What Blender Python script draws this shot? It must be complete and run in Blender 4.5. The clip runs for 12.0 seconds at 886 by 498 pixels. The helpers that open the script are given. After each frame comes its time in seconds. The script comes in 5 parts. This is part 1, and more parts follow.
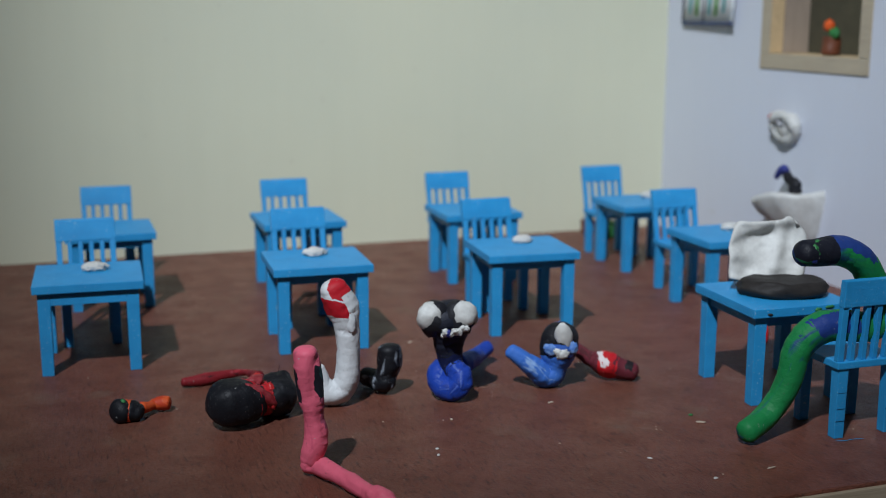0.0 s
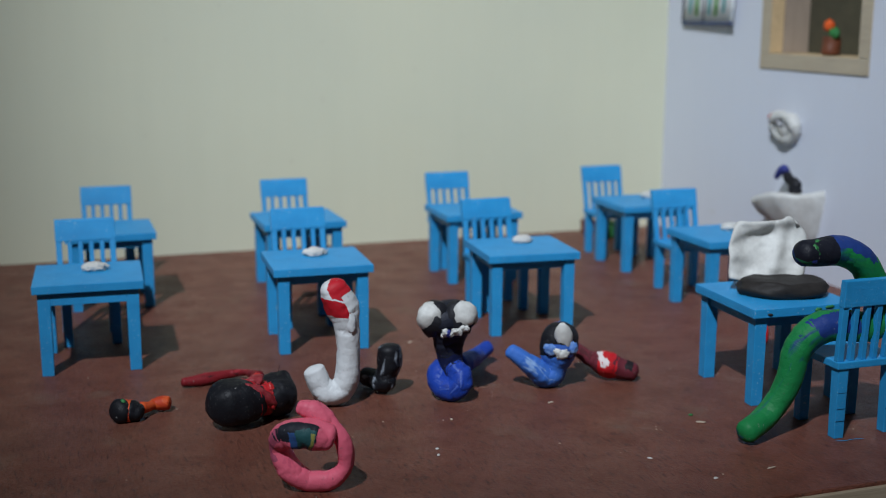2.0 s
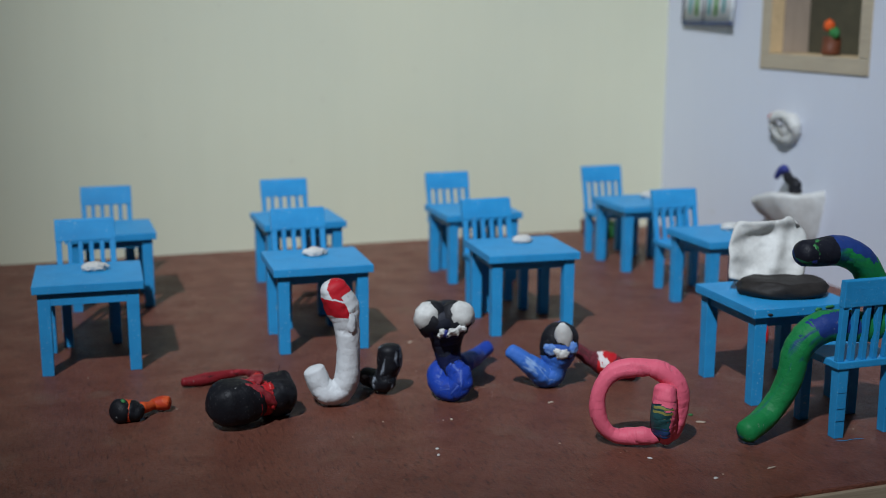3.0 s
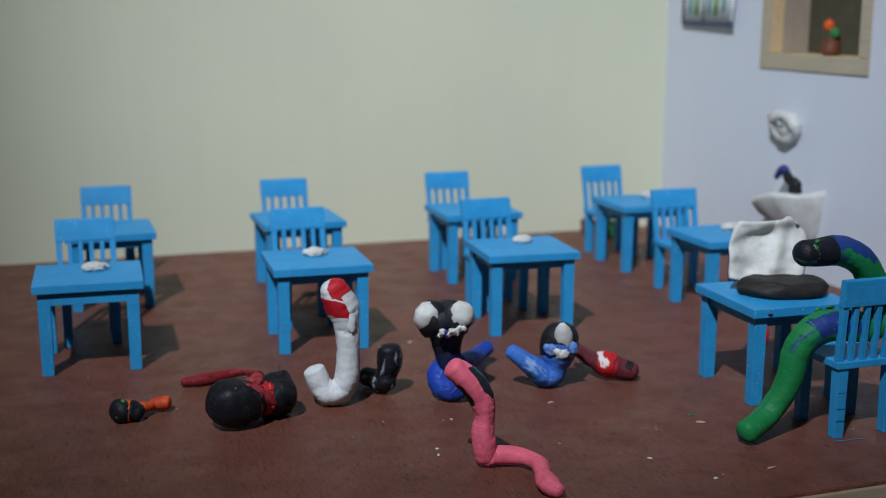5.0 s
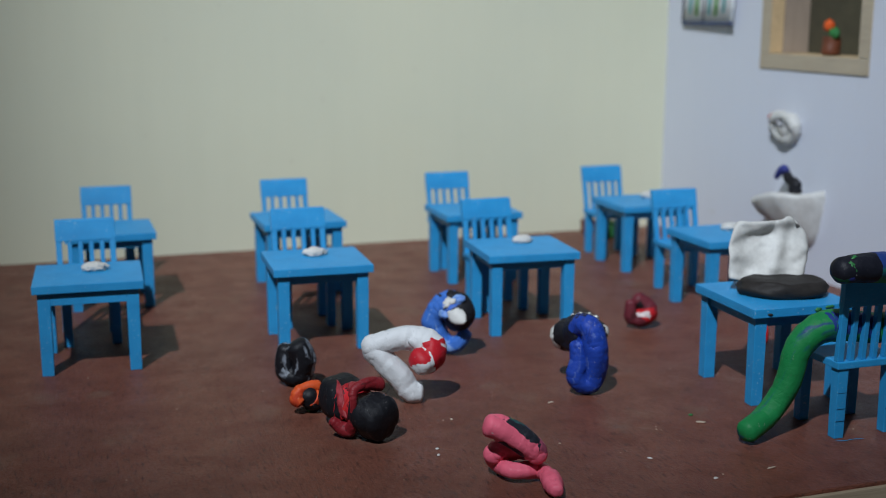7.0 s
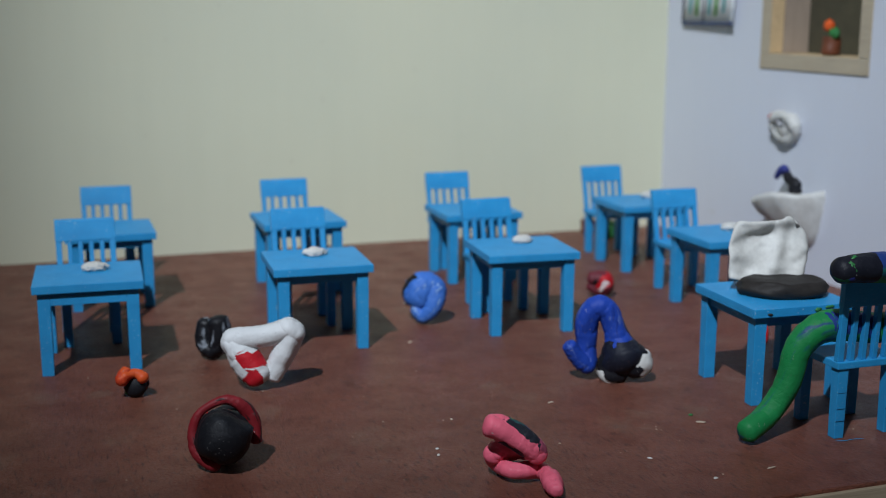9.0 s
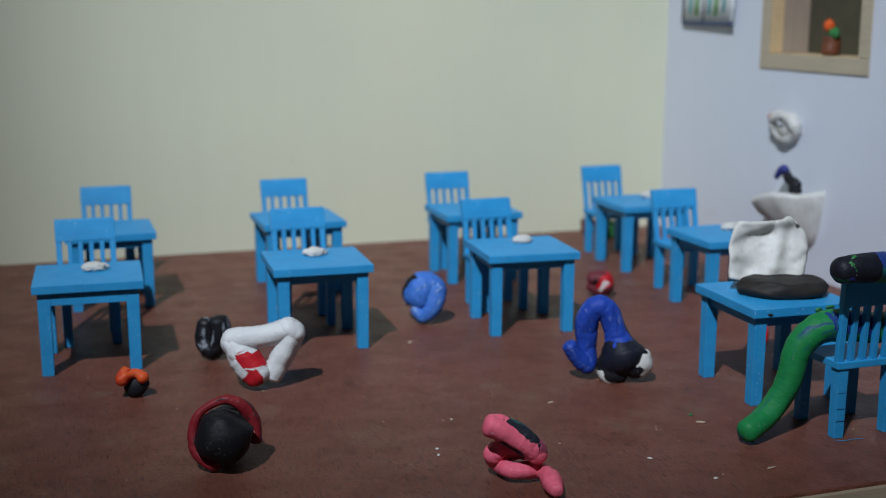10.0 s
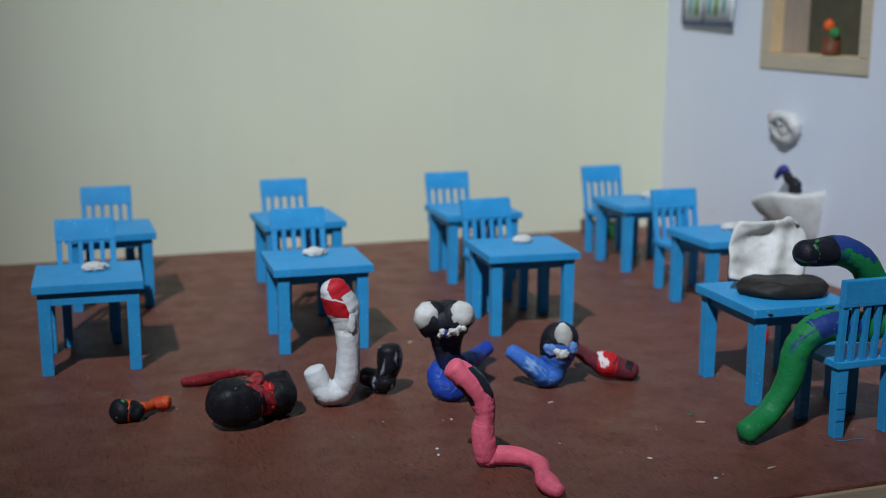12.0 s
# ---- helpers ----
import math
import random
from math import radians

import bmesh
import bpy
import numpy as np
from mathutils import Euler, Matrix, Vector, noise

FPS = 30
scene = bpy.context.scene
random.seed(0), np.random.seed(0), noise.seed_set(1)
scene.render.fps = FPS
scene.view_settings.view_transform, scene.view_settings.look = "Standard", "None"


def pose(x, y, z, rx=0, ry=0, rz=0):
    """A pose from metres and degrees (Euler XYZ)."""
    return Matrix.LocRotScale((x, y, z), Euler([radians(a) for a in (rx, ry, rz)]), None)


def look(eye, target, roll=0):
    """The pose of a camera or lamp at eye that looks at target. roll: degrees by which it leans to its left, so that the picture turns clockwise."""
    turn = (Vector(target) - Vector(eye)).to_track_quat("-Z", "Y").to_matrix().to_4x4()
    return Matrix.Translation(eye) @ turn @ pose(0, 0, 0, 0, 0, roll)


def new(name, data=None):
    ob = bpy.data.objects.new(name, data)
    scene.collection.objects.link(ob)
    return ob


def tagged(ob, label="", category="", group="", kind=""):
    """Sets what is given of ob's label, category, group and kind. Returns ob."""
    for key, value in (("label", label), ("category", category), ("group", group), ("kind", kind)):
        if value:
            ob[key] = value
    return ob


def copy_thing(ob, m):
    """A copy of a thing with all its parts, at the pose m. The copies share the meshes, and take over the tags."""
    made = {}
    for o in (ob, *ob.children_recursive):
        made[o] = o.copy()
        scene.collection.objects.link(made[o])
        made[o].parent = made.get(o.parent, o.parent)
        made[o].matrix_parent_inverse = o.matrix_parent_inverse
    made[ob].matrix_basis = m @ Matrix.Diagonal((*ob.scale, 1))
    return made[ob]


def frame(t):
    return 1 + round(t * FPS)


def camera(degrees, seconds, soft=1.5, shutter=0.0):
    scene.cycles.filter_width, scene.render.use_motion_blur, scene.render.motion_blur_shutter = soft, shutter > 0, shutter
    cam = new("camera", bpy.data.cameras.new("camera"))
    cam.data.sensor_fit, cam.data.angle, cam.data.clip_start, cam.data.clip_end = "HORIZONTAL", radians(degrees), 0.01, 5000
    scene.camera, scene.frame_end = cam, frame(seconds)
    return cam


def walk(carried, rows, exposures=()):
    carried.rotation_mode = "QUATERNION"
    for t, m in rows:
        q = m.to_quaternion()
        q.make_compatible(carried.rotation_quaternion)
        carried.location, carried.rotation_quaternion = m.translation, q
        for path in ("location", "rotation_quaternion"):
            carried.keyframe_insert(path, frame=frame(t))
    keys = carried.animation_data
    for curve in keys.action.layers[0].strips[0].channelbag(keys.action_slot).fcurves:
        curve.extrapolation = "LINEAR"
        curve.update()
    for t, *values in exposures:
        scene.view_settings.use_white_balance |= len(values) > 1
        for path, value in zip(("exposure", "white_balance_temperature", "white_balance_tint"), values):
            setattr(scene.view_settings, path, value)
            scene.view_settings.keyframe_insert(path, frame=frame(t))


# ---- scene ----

# ================= camera =================
cam = camera(41.50, 12.0, soft=0.7)
EYE = (0.0, 0.0, 0.2394)
VIEW = look(EYE, (EYE[0] + 0.31219, EYE[1] + 0.92892, EYE[2] - 0.19907), 0.18)
cam.data.dof.use_dof = True
cam.data.dof.focus_distance = 0.64
cam.data.dof.aperture_fstop = 7.6
walk(cam, [(0.0, VIEW), (12.0, VIEW)], [(0.0, 0.0), (12.0, 0.0)])

# ================= light =================
world = bpy.data.worlds.new("room_light")
scene.world = world
world.use_nodes = True
world.node_tree.nodes["Background"].inputs[0].default_value = (0.82, 0.95, 1.0, 1)
world.node_tree.nodes["Background"].inputs[1].default_value = 0.0215

lamp_data = bpy.data.lights.new("studio_lamp", "SPOT")
lamp_data.shadow_soft_size = 0.03
lamp_data.spot_size, lamp_data.spot_blend = radians(27.5), 1.0
lamp_data.energy = 343
lamp_data.color = (0.906, 1.0, 1.12)
lamp = new("studio_lamp", lamp_data)
lamp.matrix_world = look((-0.78, -0.655, 2.065), (0.46, 1.05, 0.02))


# ================= materials =================
def nodes_of(name, rough=0.5, spec=0.5):
    m = bpy.data.materials.new(name)
    m.use_nodes = True
    nt = m.node_tree
    b = nt.nodes["Principled BSDF"]
    b.inputs["Roughness"].default_value = rough
    b.inputs["Specular IOR Level"].default_value = spec
    return m, nt, b


def coords(nt, attribute="", scale=(1, 1, 1)):
    mp = nt.nodes.new("ShaderNodeMapping")
    mp.inputs["Scale"].default_value = scale
    if attribute:
        a = nt.nodes.new("ShaderNodeAttribute")
        a.attribute_name = attribute
        nt.links.new(a.outputs["Vector"], mp.inputs[0])
    else:
        c = nt.nodes.new("ShaderNodeTexCoord")
        nt.links.new(c.outputs["Object"], mp.inputs[0])
    return mp.outputs[0]


def noise_of(nt, vec, scale, detail=4, rough=0.55, distort=0.0):
    n = nt.nodes.new("ShaderNodeTexNoise")
    n.inputs["Scale"].default_value = scale
    n.inputs["Detail"].default_value = detail
    n.inputs["Roughness"].default_value = rough
    n.inputs["Distortion"].default_value = distort
    nt.links.new(vec, n.inputs["Vector"])
    return n.outputs["Fac"]


def ramp(nt, fac, stops, interp="LINEAR"):
    r = nt.nodes.new("ShaderNodeValToRGB")
    r.color_ramp.interpolation = interp
    e = r.color_ramp.elements
    while len(e) < len(stops):
        e.new(0.5)
    for el, (p, c) in zip(e, stops):
        el.position, el.color = p, (*c, 1) if len(c) == 3 else c
    nt.links.new(fac, r.inputs[0])
    return r.outputs[0]


def mix(nt, fac, a, b, mode="MIX"):
    n = nt.nodes.new("ShaderNodeMix")
    n.data_type, n.blend_type = "RGBA", mode
    for sock, v in ((n.inputs[0], fac), (n.inputs[6], a), (n.inputs[7], b)):
        if isinstance(v, (int, float)):
            sock.default_value = v
        elif isinstance(v, tuple):
            sock.default_value = (*v, 1)
        else:
            nt.links.new(v, sock)
    return n.outputs[2]


def maths(nt, op, a, b=0.0):
    n = nt.nodes.new("ShaderNodeMath")
    n.operation = op
    for sock, v in ((n.inputs[0], a), (n.inputs[1], b)):
        if isinstance(v, (int, float)):
            sock.default_value = v
        else:
            nt.links.new(v, sock)
    return n.outputs[0]


def bump(nt, b, height, strength=0.3, dist=0.001):
    n = nt.nodes.new("ShaderNodeBump")
    n.inputs["Strength"].default_value = strength
    n.inputs["Distance"].default_value = dist
    nt.links.new(height, n.inputs["Height"])
    nt.links.new(n.outputs[0], b.inputs["Normal"])


def speckled(name, base, dark, rough=0.5, scale=60, fine=600, strength=0.25, dist=0.0006, spec=0.4):
    """A mottled plain surface: broad patches of two tones, fine grain in tone and relief."""
    m, nt, b = nodes_of(name, rough, spec)
    v = coords(nt)
    broad = noise_of(nt, v, scale, 5)
    grain = noise_of(nt, v, fine, 3)
    c = mix(nt, ramp(nt, broad, [(0.35, (0, 0, 0)), (0.7, (1, 1, 1))]), base, dark)
    c = mix(nt, 0.18, c, ramp(nt, grain, [(0.3, (0.2, 0.2, 0.2)), (0.7, (1, 1, 1))]), "MULTIPLY")
    nt.links.new(c, b.inputs["Base Color"])
    nt.links.new(ramp(nt, broad, [(0.3, (rough - 0.08,) * 3), (0.7, (rough + 0.1,) * 3)]), b.inputs["Roughness"])
    bump(nt, b, grain, strength, dist)
    return m


def printed_plastic(name, base, dark):
    """Filament print: fine stacked layers, pale dust specks."""
    m, nt, b = nodes_of(name, 0.48, 0.4)
    v = coords(nt)
    w = nt.nodes.new("ShaderNodeTexWave")
    w.wave_type, w.bands_direction = "BANDS", "Z"
    w.inputs["Scale"].default_value = 900
    w.inputs["Distortion"].default_value = 0.6
    nt.links.new(v, w.inputs["Vector"])
    broad = noise_of(nt, v, 70, 4)
    c = mix(nt, ramp(nt, broad, [(0.35, (0, 0, 0)), (0.7, (1, 1, 1))]), base, dark)
    dust = noise_of(nt, v, 700, 2)
    where = noise_of(nt, v, 55, 2)
    spot = maths(nt, "MULTIPLY", ramp(nt, dust, [(0.65, (0, 0, 0)), (0.71, (1, 1, 1))]), ramp(nt, where, [(0.47, (0, 0, 0)), (0.62, (1, 1, 1))]))
    c = mix(nt, maths(nt, "MULTIPLY", spot, 0.6), c, (0.62, 0.74, 0.8))
    nt.links.new(c, b.inputs["Base Color"])
    bump(nt, b, maths(nt, "ADD", w.outputs["Fac"], maths(nt, "MULTIPLY", broad, 0.6)), 0.22, 0.0002)
    return m


def clay(name, base, second, third=None, amount=0.5, patch=None, rough=0.55, scale=90, crisp=0.03, stretch=0.45):
    """Kneaded modelling clay. second: marbled in where a stretched pattern passes amount. patch: colours of blots
    in a stretch (from, to) of the length. All in the resting, straight coordinates of the roll (z along it)."""
    m, nt, b = nodes_of(name, rough, 0.22)
    v = coords(nt, "rest")
    marble = noise_of(nt, coords(nt, "rest", (1, 1, stretch)), scale, 4, 0.5, 0.8)
    tone = noise_of(nt, v, 45, 4)
    grain = noise_of(nt, v, 900, 3)
    lump = noise_of(nt, v, 130, 3)
    c = mix(nt, ramp(nt, marble, [(amount, (0, 0, 0)), (min(0.99, amount + crisp), (1, 1, 1))]), base, second)
    if third:
        m2 = noise_of(nt, coords(nt, "rest", (1.3, 1.3, 0.3)), scale * 1.7, 3, 0.5, 1.2)
        c = mix(nt, ramp(nt, m2, [(0.60, (0, 0, 0)), (0.66, (1, 1, 1))]), c, third)
    if patch:
        sep = nt.nodes.new("ShaderNodeSeparateXYZ")
        nt.links.new(v, sep.inputs[0])
        wob = maths(nt, "MULTIPLY", maths(nt, "SUBTRACT", noise_of(nt, v, 120, 2), 0.5), 0.007)
        for lo, hi, side, colour, *slant in patch:
            z = maths(nt, "ADD", sep.outputs[2], wob)
            if slant:
                z = maths(nt, "ADD", z, maths(nt, "MULTIPLY", sep.outputs[0], slant[0]))
            inside = maths(nt, "MULTIPLY", maths(nt, "GREATER_THAN", z, lo), maths(nt, "LESS_THAN", z, hi))
            if side is not None:
                ang = maths(nt, "ADD", maths(nt, "MULTIPLY", sep.outputs[0], side[0]), maths(nt, "MULTIPLY", sep.outputs[1], side[1]))
                inside = maths(nt, "MULTIPLY", inside, maths(nt, "GREATER_THAN", maths(nt, "ADD", ang, wob), side[2]))
            c = mix(nt, inside, c, colour)
    c = mix(nt, 0.35, c, ramp(nt, tone, [(0.3, (0.62, 0.6, 0.6)), (0.7, (1, 1, 1))]), "MULTIPLY")
    smudge = noise_of(nt, v, 380, 2)
    c = mix(nt, ramp(nt, smudge, [(0.66, (0, 0, 0)), (0.76, (0.4, 0.4, 0.4))]), c, (0.09, 0.08, 0.08))
    dust = maths(nt, "MULTIPLY", ramp(nt, noise_of(nt, v, 640, 2), [(0.69, (0, 0, 0)), (0.73, (1, 1, 1))]), ramp(nt, noise_of(nt, v, 70, 2), [(0.48, (0, 0, 0)), (0.6, (0.6, 0.6, 0.6))]))
    c = mix(nt, dust, c, (0.46, 0.45, 0.44))
    nt.links.new(c, b.inputs["Base Color"])
    nt.links.new(ramp(nt, lump, [(0.3, (rough - 0.12,) * 3), (0.7, (rough + 0.12,) * 3)]), b.inputs["Roughness"])
    fold = noise_of(nt, coords(nt, "rest", (1, 1, 0.7)), 38, 2, 0.4, 1.0)
    crease = ramp(nt, maths(nt, "ABSOLUTE", maths(nt, "SUBTRACT", fold, 0.5)), [(0.0, (0, 0, 0)), (0.012, (1, 1, 1))])
    h = maths(nt, "ADD", maths(nt, "MULTIPLY", lump, 1.2), maths(nt, "MULTIPLY", grain, 0.2))
    bump(nt, b, maths(nt, "ADD", h, maths(nt, "MULTIPLY", crease, 0.07)), 0.45, 0.0015)
    return m


def floor_paint():
    """Brown-stained plywood: fine short grain, scuffed and smeared, darker worn places."""
    m, nt, b = nodes_of("brown_floor_paint", 0.42, 0.21)
    v = coords(nt)
    grain = noise_of(nt, coords(nt, "", (0.22, 1, 1)), 1500, 3, 0.65)
    ticks = noise_of(nt, coords(nt, "", (1, 0.18, 1)), 620, 4, 0.65)
    broad = noise_of(nt, v, 7, 5, 0.6)
    mid = noise_of(nt, v, 34, 5, 0.6)
    c = mix(nt, ramp(nt, broad, [(0.32, (0, 0, 0)), (0.68, (1, 1, 1))]), (0.192, 0.064, 0.040), (0.164, 0.0645, 0.0445))
    c = mix(nt, ramp(nt, mid, [(0.42, (0, 0, 0)), (0.72, (0.5, 0.5, 0.5))]), c, (0.108, 0.036, 0.024))
    c = mix(nt, 0.7, c, ramp(nt, grain, [(0.30, (0.30, 0.27, 0.26)), (0.64, (1.2, 1.2, 1.2))]), "MULTIPLY")
    c = mix(nt, ramp(nt, ticks, [(0.53, (0, 0, 0)), (0.66, (0.85, 0.85, 0.85))]), c, (0.05, 0.02, 0.016))
    scuff = maths(nt, "MULTIPLY", ramp(nt, noise_of(nt, coords(nt, "", (1, 0.3, 1)), 620, 3), [(0.62, (0, 0, 0)), (0.72, (1, 1, 1))]),
                  ramp(nt, noise_of(nt, v, 16, 3), [(0.5, (0, 0, 0)), (0.62, (1, 1, 1))]))
    c = mix(nt, maths(nt, "MULTIPLY", scuff, 0.32), c, (0.38, 0.26, 0.21))
    smear = ramp(nt, noise_of(nt, v, 21, 4), [(0.60, (0, 0, 0)), (0.70, (0.55, 0.55, 0.55))])
    c = mix(nt, smear, c, (0.17, 0.095, 0.066))
    stain = ramp(nt, noise_of(nt, coords(nt, "", (1.1, 0.9, 1)), 29, 3), [(0.64, (0, 0, 0)), (0.72, (0.5, 0.5, 0.5))])
    c = mix(nt, stain, c, (0.05, 0.022, 0.018))
    nt.links.new(c, b.inputs["Base Color"])
    nt.links.new(ramp(nt, mid, [(0.3, (0.34,) * 3), (0.7, (0.52,) * 3)]), b.inputs["Roughness"])
    bump(nt, b, maths(nt, "ADD", grain, maths(nt, "MULTIPLY", ticks, 0.8)), 0.7, 0.0007)
    return m


def board_paint(name, a, b2, streak=0.13):
    """Painted card wall: faint vertical brush streaks and broad patches."""
    m, nt, b = nodes_of(name, 0.62, 0.3)
    v = coords(nt)
    broad = noise_of(nt, v, 5, 5)
    vert = noise_of(nt, coords(nt, "", (1, 1, 0.06)), 70, 3)
    c = mix(nt, ramp(nt, broad, [(0.3, (0, 0, 0)), (0.7, (1, 1, 1))]), a, b2)
    c = mix(nt, streak, c, ramp(nt, vert, [(0.3, (0.86, 0.86, 0.84)), (0.7, (1, 1, 1))]), "MULTIPLY")
    spot = ramp(nt, noise_of(nt, v, 40, 2), [(0.72, (0, 0, 0)), (0.8, (0.25, 0.25, 0.25))])
    c = mix(nt, spot, c, (0.5, 0.45, 0.33))
    nt.links.new(c, b.inputs["Base Color"])
    bump(nt, b, noise_of(nt, v, 220, 3), 0.15, 0.001)
    return m


def pale_wood(name, a, b2, scale=(1, 0.12, 1)):
    m, nt, b = nodes_of(name, 0.6, 0.3)
    g = noise_of(nt, coords(nt, "", scale), 240, 4, 0.6, 0.5)
    g2 = noise_of(nt, coords(nt), 30, 3)
    c = mix(nt, ramp(nt, g, [(0.3, (0, 0, 0)), (0.7, (1, 1, 1))]), a, b2)
    c = mix(nt, 0.3, c, ramp(nt, g2, [(0.3, (0.7, 0.7, 0.7)), (0.7, (1, 1, 1))]), "MULTIPLY")
    nt.links.new(c, b.inputs["Base Color"])
    bump(nt, b, g, 0.3, 0.0006)
    return m


M_BLUE = printed_plastic("blue_printed_plastic", (0.022, 0.288, 0.590), (0.018, 0.248, 0.525))
M_NAVY_GAP = printed_plastic("blue_gap_plastic", (0.010, 0.09, 0.20), (0.008, 0.07, 0.16))
M_FLOOR = floor_paint()
M_CREAM = board_paint("cream_wall_paint", (0.645, 0.635, 0.472), (0.605, 0.605, 0.462))
M_WHITE_WALL = board_paint("white_wall_paint", (0.61, 0.635, 0.70), (0.58, 0.605, 0.68), 0.1)
M_WOOD = pale_wood("pale_frame_wood", (0.60, 0.44, 0.25), (0.50, 0.36, 0.20))
# darker, greyer tone of the window wood, for the faces of the frame
M_FRAME_WOOD = pale_wood("greyish_frame_wood", (0.47, 0.40, 0.29), (0.41, 0.34, 0.25))
M_GREY_WOOD = pale_wood("grey_jamb_wood", (0.34, 0.27, 0.21), (0.28, 0.22, 0.17), (1, 1, 0.1))
M_PLY = pale_wood("raw_ply_edge", (0.40, 0.32, 0.22), (0.24, 0.17, 0.11), (0.1, 1, 4))
M_OLIVE = speckled("olive_card", (0.075, 0.068, 0.042), (0.06, 0.055, 0.035), 0.7)
M_TABLE = speckled("pale_table_top", (0.55, 0.56, 0.55), (0.5, 0.5, 0.5), 0.5, 12, 300)
M_WHITE_CLAY = speckled("white_clay", (0.61, 0.61, 0.58), (0.50, 0.49, 0.46), 0.6, 60, 320, 0.3, 0.0008)
M_DARK_CLAY = speckled("dark_brown_clay", (0.017, 0.0145, 0.0135), (0.026, 0.022, 0.02), 0.6, 80, 500, 0.3, 0.0008, 0.25)
M_BLACK_CLAY = speckled("black_clay", (0.009, 0.0095, 0.013), (0.014, 0.014, 0.018), 0.55, 90, 500, 0.4, 0.001, 0.22)
M_RED_CLAY = speckled("red_clay", (0.50, 0.02, 0.02), (0.36, 0.015, 0.02), 0.5, 90, 500, 0.4, 0.001)
M_ORANGE_CLAY = speckled("orange_clay", (0.75, 0.11, 0.015), (0.6, 0.08, 0.012), 0.5, 90)
M_LEAF_CLAY = speckled("leaf_green_clay", (0.03, 0.20, 0.05), (0.02, 0.14, 0.04), 0.5, 90)
M_POT_CLAY = speckled("brown_pot_clay", (0.15, 0.045, 0.02), (0.11, 0.035, 0.016), 0.55, 90)
M_NAVY_CLAY = speckled("navy_clay", (0.02, 0.03, 0.20), (0.015, 0.022, 0.13), 0.5, 90)
M_AZURE_DAB = speckled("azure_clay", (0.05, 0.165, 0.52), (0.22, 0.36, 0.62), 0.55, 260)
M_PAPER = speckled("poster_paper", (0.80, 0.83, 0.85), (0.76, 0.79, 0.81), 0.6, 30)
M_TEAL_INK = speckled("teal_ink", (0.12, 0.58, 0.60), (0.22, 0.66, 0.68), 0.6, 90)
M_GREEN_INK = speckled("green_ink", (0.17, 0.50, 0.15), (0.25, 0.58, 0.12), 0.6, 90)
M_BLACK_INK = speckled("dark_ink", (0.04, 0.06, 0.13), (0.06, 0.08, 0.16), 0.6, 90)
M_FLECK = speckled("pale_fleck", (0.46, 0.37, 0.29), (0.36, 0.28, 0.21), 0.7, 300)

WHITE, BLACK = (0.62, 0.635, 0.64), (0.0085, 0.009, 0.012)
C_WHITE = clay("worm_white_clay", WHITE, (0.47, 0.48, 0.49), None, 0.60, rough=0.55,
               patch=[(0.0764, 0.0897, (1.0, 0.3, -0.0015), (0.46, 0.012, 0.022), -0.3), (0.0873, 0.0996, (-1.0, 0.25, -0.0005), (0.46, 0.012, 0.022), 0.2),
                      (0.0868, 0.0883, (-1.0, 0.3, -0.004), WHITE, -0.7)])
C_BLACK = clay("worm_black_clay", BLACK, (0.26, 0.29, 0.33), None, 0.545, scale=110, crisp=0.09)
C_BLUE = clay("worm_blue_clay", (0.013, 0.050, 0.33), (0.010, 0.036, 0.24), (0.06, 0.11, 0.38), 0.55,
              patch=[(0.1060, 0.2, None, (0.010, 0.012, 0.022)), (0.0865, 0.2, (0, 1.0, -0.001), (0.009, 0.014, 0.055)), (0.0990, 0.2, (0, 1.0, -0.001), (0.009, 0.011, 0.020)), (0.100, 0.2, (0.6, 0.6, -0.004), (0.010, 0.012, 0.022))])
C_AZURE = clay("worm_azure_clay", (0.045, 0.155, 0.52), (0.035, 0.125, 0.44), (0.22, 0.36, 0.62), 0.55,
               patch=[(0.0475, 0.2, (0, 1.0, -0.003), BLACK), (0.0485, 0.0575, (-0.3, 1.0, 0.0085), (0.05, 0.14, 0.50))])
C_CRIMSON = clay("worm_crimson_clay", (0.13, 0.020, 0.030), (0.20, 0.05, 0.06), (0.07, 0.016, 0.020), 0.58, scale=110,
                 patch=[(0.0255, 0.0360, None, (0.48, 0.012, 0.018), 0.2), (0.0272, 0.0322, (0.6, 1.0, 0.0078), (0.68, 0.6, 0.58), 0.8),
                        (0.041, 0.0465, (0.8, 0.6, 0.0035), (0.014, 0.010, 0.012))])
C_PINK = clay("worm_pink_clay", (0.78, 0.135, 0.205), (0.68, 0.108, 0.178), None, 0.6,
              patch=[(0.101, 0.117, (1.0, 0.1, 0.0055), (0.018, 0.020, 0.028)), (0.100, 0.120, (-1.0, 0.2, 0.0052), (0.018, 0.020, 0.028)), (0.110, 0.119, (-1.0, -0.5, 0.0054), (0.022, 0.085, 0.09)), (0.1168, 0.1185, (-1.0, -0.7, 0.0062), (0.28, 0.26, 0.07)), (0.107, 0.110, (-1.0, -0.7, 0.0060), (0.03, 0.08, 0.22)),
                     (0.086, 0.101, (-1.0, 0.1, 0.0052), (0.42, 0.09, 0.15))])
